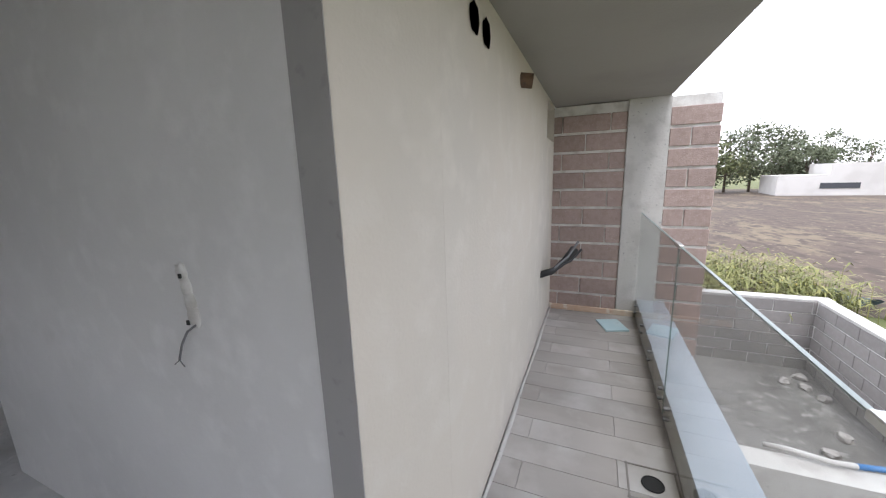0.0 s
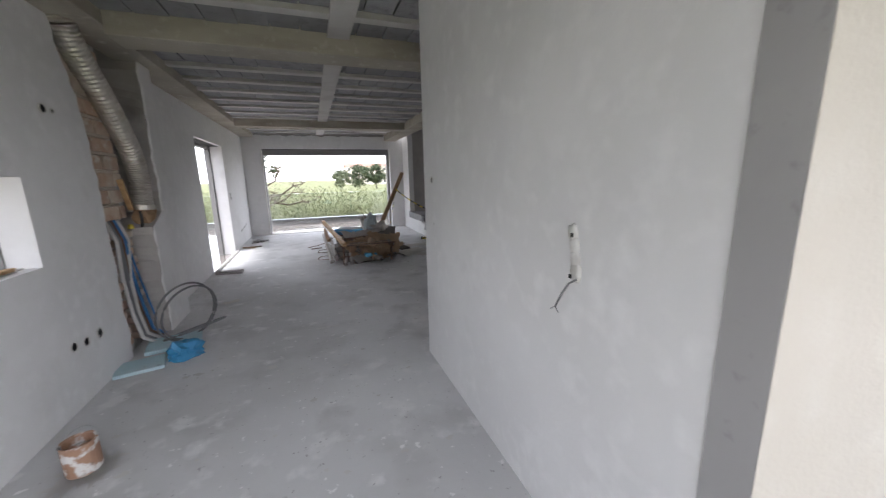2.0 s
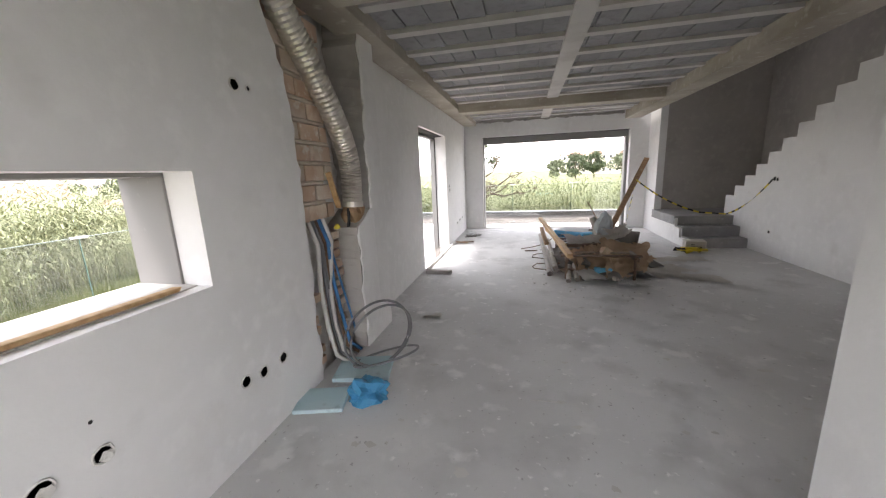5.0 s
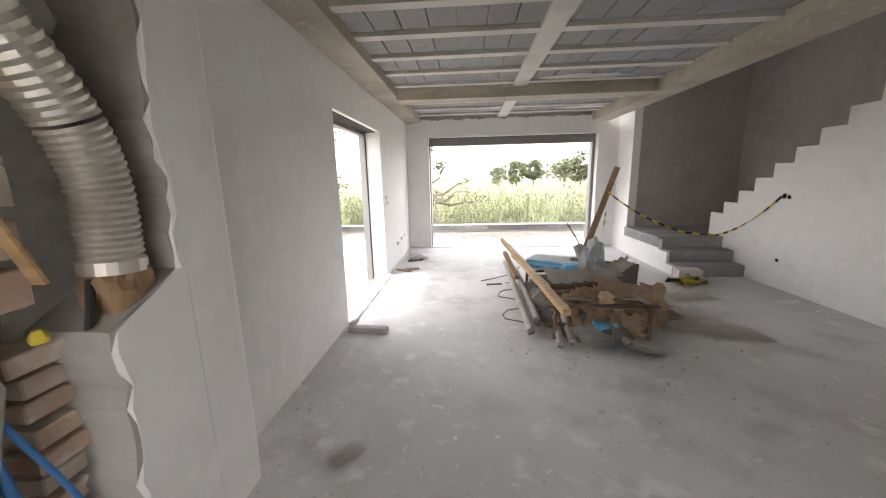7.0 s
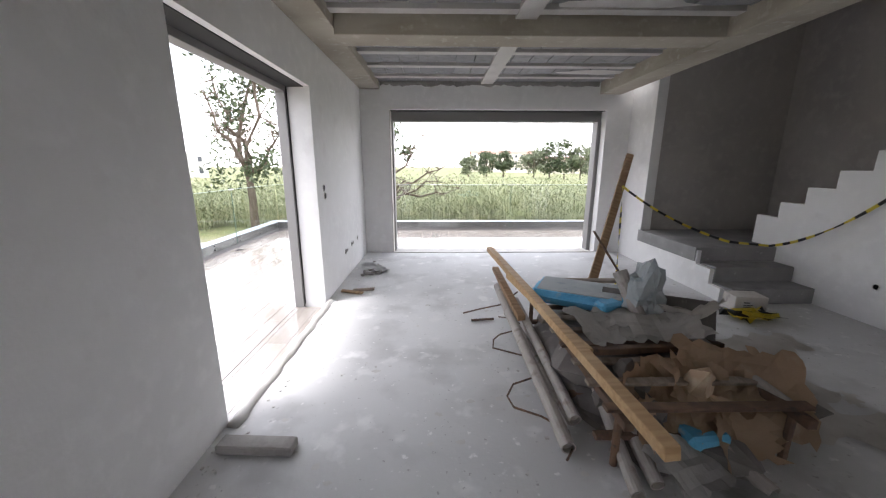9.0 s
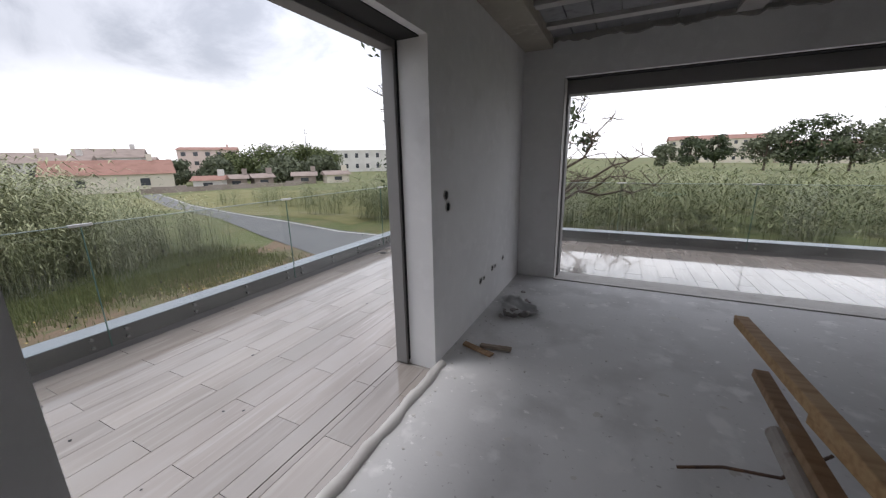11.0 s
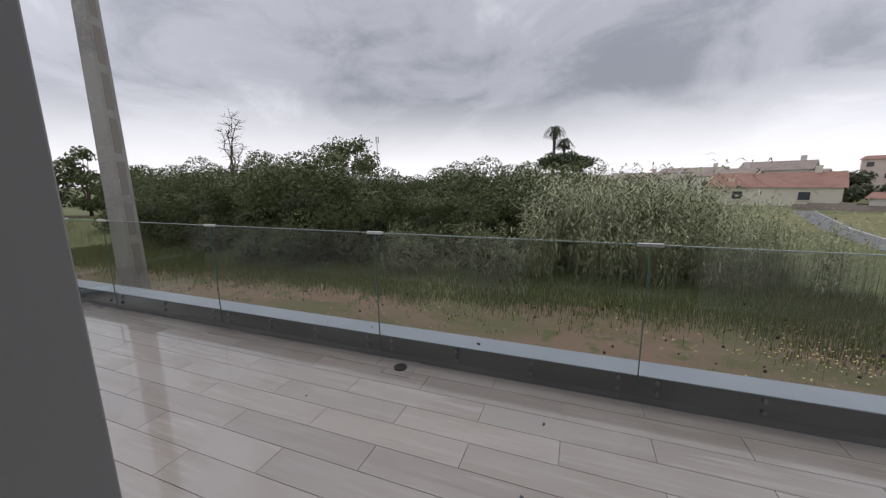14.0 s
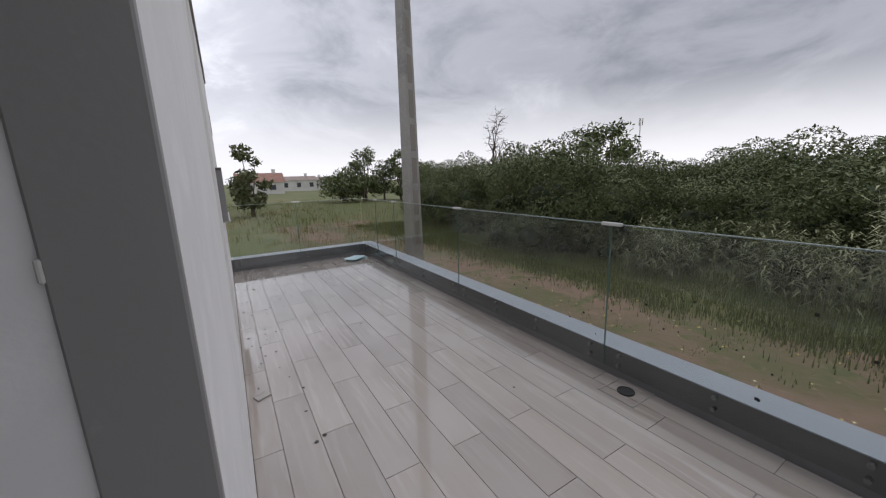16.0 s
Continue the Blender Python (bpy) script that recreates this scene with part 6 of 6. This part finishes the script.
def bare_tree(name, x, y, limbs, label, seed, r=0.1, leaves=0, leaf_lobes=(), h0=1.6):
    """Trunk and forked bare limbs; limbs: end points; twigs are grown along them."""
    x, y = lie(x, y)
    t = thing(name, x, y, gz(x), 0, label, "tree")
    bm = bmesh.new()
    tube(bm, [(0, 0, -0.15), (0.05, -0.05, h0 * 0.6), (0, 0, h0)], [r, r * 0.85, r * 0.7], 9)
    part("trunk", bm, BARK, t)
    rnd = random.Random(seed)
    for ex, ey, ez in limbs:
        bm = bmesh.new()
        a, b = Vector((0, 0, h0 * 0.9)), Vector((ex, ey, ez))
        p = [a]
        for i in range(1, 7):
            p.append(a.lerp(b, i / 6) + Vector((rnd.uniform(-1, 1), rnd.uniform(-1, 1), rnd.uniform(-1, 1))) * 0.07 * (b - a).length * (1 if i < 6 else 0))
        tube(bm, p, [r * 0.6 * (1 - 0.13 * i) for i in range(7)], 7)
        for i in range(2, 7):
            for _ in range(4):
                d = Vector((rnd.uniform(-1, 1), rnd.uniform(-1, 1), rnd.uniform(-0.5, 1.1))).normalized() * (b - a).length * rnd.uniform(0.12, 0.26)
                q = p[i] + 0.5 * d + Vector((rnd.uniform(-1, 1), rnd.uniform(-1, 1), rnd.uniform(-1, 1))) * 0.05
                tube(bm, [p[i], q, p[i] + d], [r * 0.16, r * 0.11, r * 0.05], 5)
                for _ in range(2):
                    e = Vector((rnd.uniform(-1, 1), rnd.uniform(-1, 1), rnd.uniform(-0.6, 1))).normalized() * d.length * 0.55
                    tube(bm, [q, q + e], [r * 0.08, r * 0.03], 4)
        part("limb", bm, BARK, t)
    if leaves:
        part("crown", leaf_cloud("crown", leaf_lobes, leaves, 0.10, PINE_LEAF, seed, 0.1), None, t, "sparse drooping foliage")
    return t


rl_ = random.Random(3)
lobes = [(rl_.uniform(-1.4, 1.3), rl_.uniform(-1.2, 1.2), rl_.uniform(2.0, 7.0), 0.55, 0.55, 0.75) for _ in range(26)]
bare_tree("sparse_tree", -5.0, 20.3, [(-1.2, 0.6, 5.5), (1.0, -0.6, 6.2), (0.2, 0.8, 7.0), (-0.6, -0.9, 4.6), (1.2, 0.4, 4.2)], "tall tree with sparse drooping foliage by the road", 5, 0.16, 2600, lobes, 2.2)
bare_tree("bare_tree", -0.9, 20.4, [(2.6, 0.2, 2.6), (1.7, -0.3, 3.6), (3.0, 0.6, 1.7), (0.9, 0.4, 4.2), (-0.8, 0.3, 3.4), (2.2, -0.4, 2.0)], "small gnarled tree with bare dark branches", 6, 0.10, 260, [(0.4, 0, 3.9, 0.7, 0.5, 0.5), (1.0, 0, 3.0, 0.5, 0.4, 0.3)], 1.5)
bare_tree("dead_tree", -27.0, -20.8, [(0.9, 0.3, 7.6), (-0.8, -0.5, 8.4), (0.2, 0.9, 8.8), (1.2, -0.8, 4.6), (-0.3, 0.2, 9.0), (-1.0, 0.6, 6.4)], "tall dead tree with pale bare twigs", 7, 0.14, 0, (), 4.2)

# ---------------------------------------------------------------- buildings and poles
WHITE_WALL = mat("white_house_wall", (0.66, 0.64, 0.61), 0.9, spots=((0.4, (0.58, 0.56, 0.53), 0.45, 0.65, 5),))
CREAM_WALL = mat("cream_house_wall", (0.68, 0.63, 0.53), 0.9, spots=((0.4, (0.61, 0.56, 0.47), 0.45, 0.65, 5),))
PINK_WALL = mat("pink_house_wall", (0.68, 0.55, 0.50), 0.9, spots=((0.4, (0.62, 0.50, 0.46), 0.45, 0.65, 5),))
ROOF_RED = mat("clay_roof", (0.30, 0.165, 0.13), 0.9, spots=((0.8, (0.24, 0.13, 0.10), 0.45, 0.65, 5), (6, (0.40, 0.22, 0.16), 0.6, 0.75, 4)), bump=0.4, bump_scale=6)
ROOF_GREY = mat("weathered_roof", (0.29, 0.235, 0.205), 0.9, spots=((0.8, (0.24, 0.19, 0.165), 0.45, 0.65, 5),), bump=0.4, bump_scale=6)
WINDOW_DARK = mat("far_window_pane", (0.06, 0.065, 0.075), 0.2)
STONE_WALL = mat("rough_field_wall", (0.33, 0.28, 0.25), 0.95, spots=((0.8, (0.27, 0.22, 0.19), 0.45, 0.65, 6), (5, (0.40, 0.35, 0.31), 0.58, 0.72, 4)), bump=0.7, bump_scale=6)


def house(x, y, w, d, h, rz, wall_m, roof_m, roof_h, storeys, wins, label, flat=False, name="house"):
    """A house, its front towards -y of its own axes, with a gable roof along x."""
    x, y = lie(x, y)
    hs = thing(name, x, y, gz(x), rz, label, "house")
    part("wall", bbox(-w / 2, w / 2, -d / 2, d / 2, -0.5, h), wall_m, hs)
    if flat:
        part("roof", bbox(-w / 2 - 0.2, w / 2 + 0.2, -d / 2 - 0.2, d / 2 + 0.2, h, h + 0.35), roof_m, hs)
    else:
        bm = bmesh.new()
        o = 0.35
        v = [bm.verts.new(p) for p in ((-w / 2 - o, -d / 2 - o, h), (w / 2 + o, -d / 2 - o, h), (w / 2 + o, d / 2 + o, h), (-w / 2 - o, d / 2 + o, h), (-w / 2 - o, 0, h + roof_h), (w / 2 + o, 0, h + roof_h))]
        for f in ((0, 1, 5, 4), (2, 3, 4, 5), (0, 4, 3), (1, 2, 5), (3, 2, 1, 0)):
            bm.faces.new([v[i] for i in f])
        roof = part("roof", bm, roof_m, hs)
        part("chimney", bbox(w * 0.3, w * 0.3 + 0.7, -0.3, 0.4, h + roof_h * 0.5, h + roof_h + 0.8), wall_m, roof)
    for s in range(storeys):
        z = h / storeys * s + h / storeys * 0.35
        for k in range(wins):
            u = -w / 2 + w * (k + 0.5) / wins
            win = part("window", bbox(u - 0.55, u + 0.55, -d / 2 - 0.05, -d / 2 + 0.02, z, z + h / storeys * 0.42), WINDOW_DARK, hs, "dark window pane")
            part("sill", bbox(u - 0.65, u + 0.65, -d / 2 - 0.12, -d / 2 - 0.051, z - 0.10, z), wall_m, win)
    return hs


house(-63.4, 37.6, 13.4, 8, 2.45, 66, CREAM_WALL, ROOF_RED, 2.0, 1, 2, "low cream house with a red tiled roof")
house(-76, 36.5, 8, 8, 4.2, 62, WHITE_WALL, ROOF_GREY, 1.2, 1, 2, "low white house with a red tiled roof")
house(-79, 45, 9, 8, 5.0, 60, WHITE_WALL, ROOF_GREY, 1.6, 2, 2, "two-storey white house with solar panels")
house(-107.4, 82.2, 14.5, 12, 7.6, 52, PINK_WALL, ROOF_RED, 1.0, 3, 5, "pink three-storey apartment building", name="apartment_building")
house(-86, 126, 34, 14, 7.4, 35, WHITE_WALL, WHITE_WALL, 0, 2, 9, "long white flat-roofed building", True, "long_building")
for k, (x, y, w, m_, r_) in enumerate(((-48.4, 41.6, 3.4, WHITE_WALL, ROOF_RED), (-48.6, 45.6, 2.8, STONE_WALL, ROOF_GREY), (-46.4, 48.2, 2.6, STONE_WALL, ROOF_GREY), (-41.5, 52, 3.2, STONE_WALL, ROOF_GREY), (-37.5, 54.5, 3.4, CREAM_WALL, ROOF_GREY))):
    house(x, y, w, 3.2, 1.25, 46 + 9 * (k % 3), m_, r_, 0.6, 1, 1, "small shed with a weathered tiled roof", name="shed")
for k, (x, y, w, h) in enumerate(((-90, 12, 10, 3.4), (-92, 19, 9, 3.8), (-95, 26, 10, 4.2), (-90, 30, 8, 3.6), (-98, 38, 12, 5.2), (-104, 52, 12, 5.0), (-108, 62, 10, 4.6), (-96, 48, 9, 4.2))):
    house(x, y, w, 8, h, 75 - 3 * k, (WHITE_WALL, CREAM_WALL, PINK_WALL)[k % 3], ROOF_GREY, 1.1, 1, 3, "distant village house with a tiled roof")
house(36.5, 205, 34, 14, 9.5, 0, CREAM_WALL, ROOF_RED, 2.0, 3, 11, "long yellow apartment block", name="apartment_building")
house(68, 196, 22, 14, 6.5, 0, CREAM_WALL, ROOF_RED, 2.0, 2, 7, "distant cream apartment block", name="apartment_building")
house(-11, -80.5, 9, 8, 2.6, 180, WHITE_WALL, ROOF_RED, 2.0, 1, 2, "white house with an orange tiled roof")
for k, (x, y, w) in enumerate(((-22, -105, 14), (-36, -110, 16), (-30, -125, 18), (-48, -115, 14))):
    house(x, y, w, 8, 3.0, 180, WHITE_WALL, ROOF_GREY, 1.2, 1, 4, "distant pale house in the plain")
# modern white house beyond the field
mh = thing("modern_house", 66.5, -30, gz(66.5), 84, "long white flat-roofed modern house", "house")
part("wall", bbox(-9, 9, -4, 4, -0.5, 2.6), WHITE_WALL, mh)
part("upper_storey", bbox(-5.5, 4, -3, 4, 2.6, 4.0), WHITE_WALL, mh)
for u, w, z0, z1 in ((-6.5, 1.5, 1.2, 1.9), (-4.5, 1.5, 1.2, 1.9), (-2.4, 1.0, 1.0, 1.9), (3.0, 3.6, 0.9, 1.6)):
    for side in (4.0, -4.06):
        part("window", bbox(u - w / 2, u + w / 2, side, side + 0.06, z0, z1), WINDOW_DARK, mh, "dark strip window")
bm = bmesh.new()
rnd = random.Random(14)
a_, b_ = Vector(lie(-49.5, 33.5)), Vector(lie(-38.5, 48.5))
for k in range(16):
    p, q = a_.lerp(b_, k / 16), a_.lerp(b_, (k + 1) / 16)
    n_ = Vector((-(q - p).y, (q - p).x)).normalized() * 0.15
    hgt = 0.6 + rnd.uniform(-0.15, 0.15)
    vs = [bm.verts.new((u.x, u.y, z)) for z in (gz(-44) - 0.4, gz(-44) + hgt) for u in (p - n_, q - n_, q + n_, p + n_)]
    for f in ((3, 2, 1, 0), (4, 5, 6, 7), (0, 1, 5, 4), (1, 2, 6, 5), (2, 3, 7, 6), (3, 0, 4, 7)):
        bm.faces.new([vs[i] for i in f])
tagged(part("field_wall", bm, STONE_WALL), "long rough stone field wall by the village", "wall")

pole = thing("concrete_pole", *lie(-5.42, 0.10), GZ, 28, "weathered concrete power pole with recessed sides", "utility pole")
HP = 10.5
bm = bmesh.new()
def wid(z):
    return 0.50 - 0.018 * z
rows = []
for z in (-0.2, HP):
    w, e = wid(z) / 2, wid(z) / 2 * 0.62
    rows.append([bm.verts.new((x, y, z)) for x, y in ((-w, -e), (w, -e), (w, e), (-w, e))])
for k in range(4):
    bm.faces.new([rows[0][k], rows[0][(k + 1) % 4], rows[1][(k + 1) % 4], rows[1][k]])
bm.faces.new(rows[1])
part("shaft", bm, CONCRETE, pole)
# thin proud panels; the shade of recesses is put into their darker colour
for k in range(11):
    z = 0.5 + 0.9 * k
    for s in (-1, 1):
        w = wid(z + 0.4) / 2
        bm = bbox(-w * 0.5, w * 0.5, s * w * 0.62 - 0.008, s * w * 0.62 + 0.008, z, z + 0.72, 0.004)
        part("recess", bm, mat("pole_recess_shade", (0.26, 0.235, 0.21), 0.95, bump=0.3) if k + s == -1 else bpy.data.materials["pole_recess_shade"], pole, "thin panel, recess shade painted into its darker colour")
for x, y, h, lab in ((-83.4, -35.5, 15.0, "slim telecom mast with panel antennas"), (-65.5, 78.0, 11.4, "thin pole mast with cross arms beyond the trees")):
    x, y = lie(x, y)
    ms = thing("telecom_mast", x, y, gz(x), 0, lab, "mast")
    bm = bmesh.new()
    tube(bm, [(0, 0, -0.3), (0, 0, h)], [0.22, 0.12], 8)
    part("shaft", bm, STEEL, ms)
    if h > 12:
        for k in range(3):
            a = k * 2.09
            part("antenna", bbox(0.4 * math.cos(a) - 0.09, 0.4 * math.cos(a) + 0.09, 0.4 * math.sin(a) - 0.09, 0.4 * math.sin(a) + 0.09, h - 1.5, h), WHITE_WALL, ms, "white panel antenna")
    else:
        for z in (h - 0.15, h - 1.0):
            part("cross_arm", bbox(-0.9, 0.9, -0.07, 0.07, z - 0.07, z + 0.07, 0.01), STEEL, ms)
for k in range(3):
    slab("slate_tile", pose(-2.40 + 0.03 * k, 2.70 + 0.05 * k, ZT + 0.014 * k, 0, 0, 20 * k), 0.36, 0.24, 0.013, PALE_BLUE, "pale blue insulation offcut stacked in the terrace corner", "board", 0.003, "stacked boards")

# ---------------------------------------------------------------- terrace tiles, last
def tiles(owner, x0, x1, y0, y1, keep=lambda x, y: True, phase=0.208, material=None):
    """Wood-look tiles 1.02 x 0.20 m laid along y in half bond."""
    W, L = 0.203, 1.02
    whole = {}
    i0 = math.floor((x0 + 2.512) / W)
    for i in range(i0, i0 + int((x1 - x0) / W) + 2):
        xa, xb = max(-2.512 + W * i, x0), min(-2.512 + W * (i + 1), x1)
        if xb - xa < 0.02:
            continue
        y = y0 - ((y0 - phase - (0 if i % 2 == 0 else L / 2)) % L)
        while y < y1:
            ya, yb = max(y, y0), min(y + L, y1)
            if yb - ya > 0.03:
                key = (round(xb - xa, 3), round(yb - ya, 3))
                if key not in whole:
                    w, l = key
                    bm = bbox(0.0018, w - 0.0018, 0.0018, l - 0.0018, -0.011, 0.0)
                    me = bpy.data.meshes.new("tile")
                    bm.normal_update()
                    bm.to_mesh(me)
                    bm.free()
                    me.materials.append(material or PLANK)
                    whole[key] = me
                ob = part("tile", whole[key], None, owner)
                ob.location = (xa, ya, ZT)
            y += L


tiles(west_slab, -2.678, XO - 0.004, 2.395, 15.795)
tiles(door_slab, XO, -0.004, 8.856, 10.755)
tiles(north_slab, XO + 0.004, 8.9, YNO + 0.004, 15.795)
bal = bpy.data.objects["balcony_slab"]
tiles(bal, 1.0, 6.38, 1.105, YS - 0.004, phase=0.9, material=DUSTY_TILE)
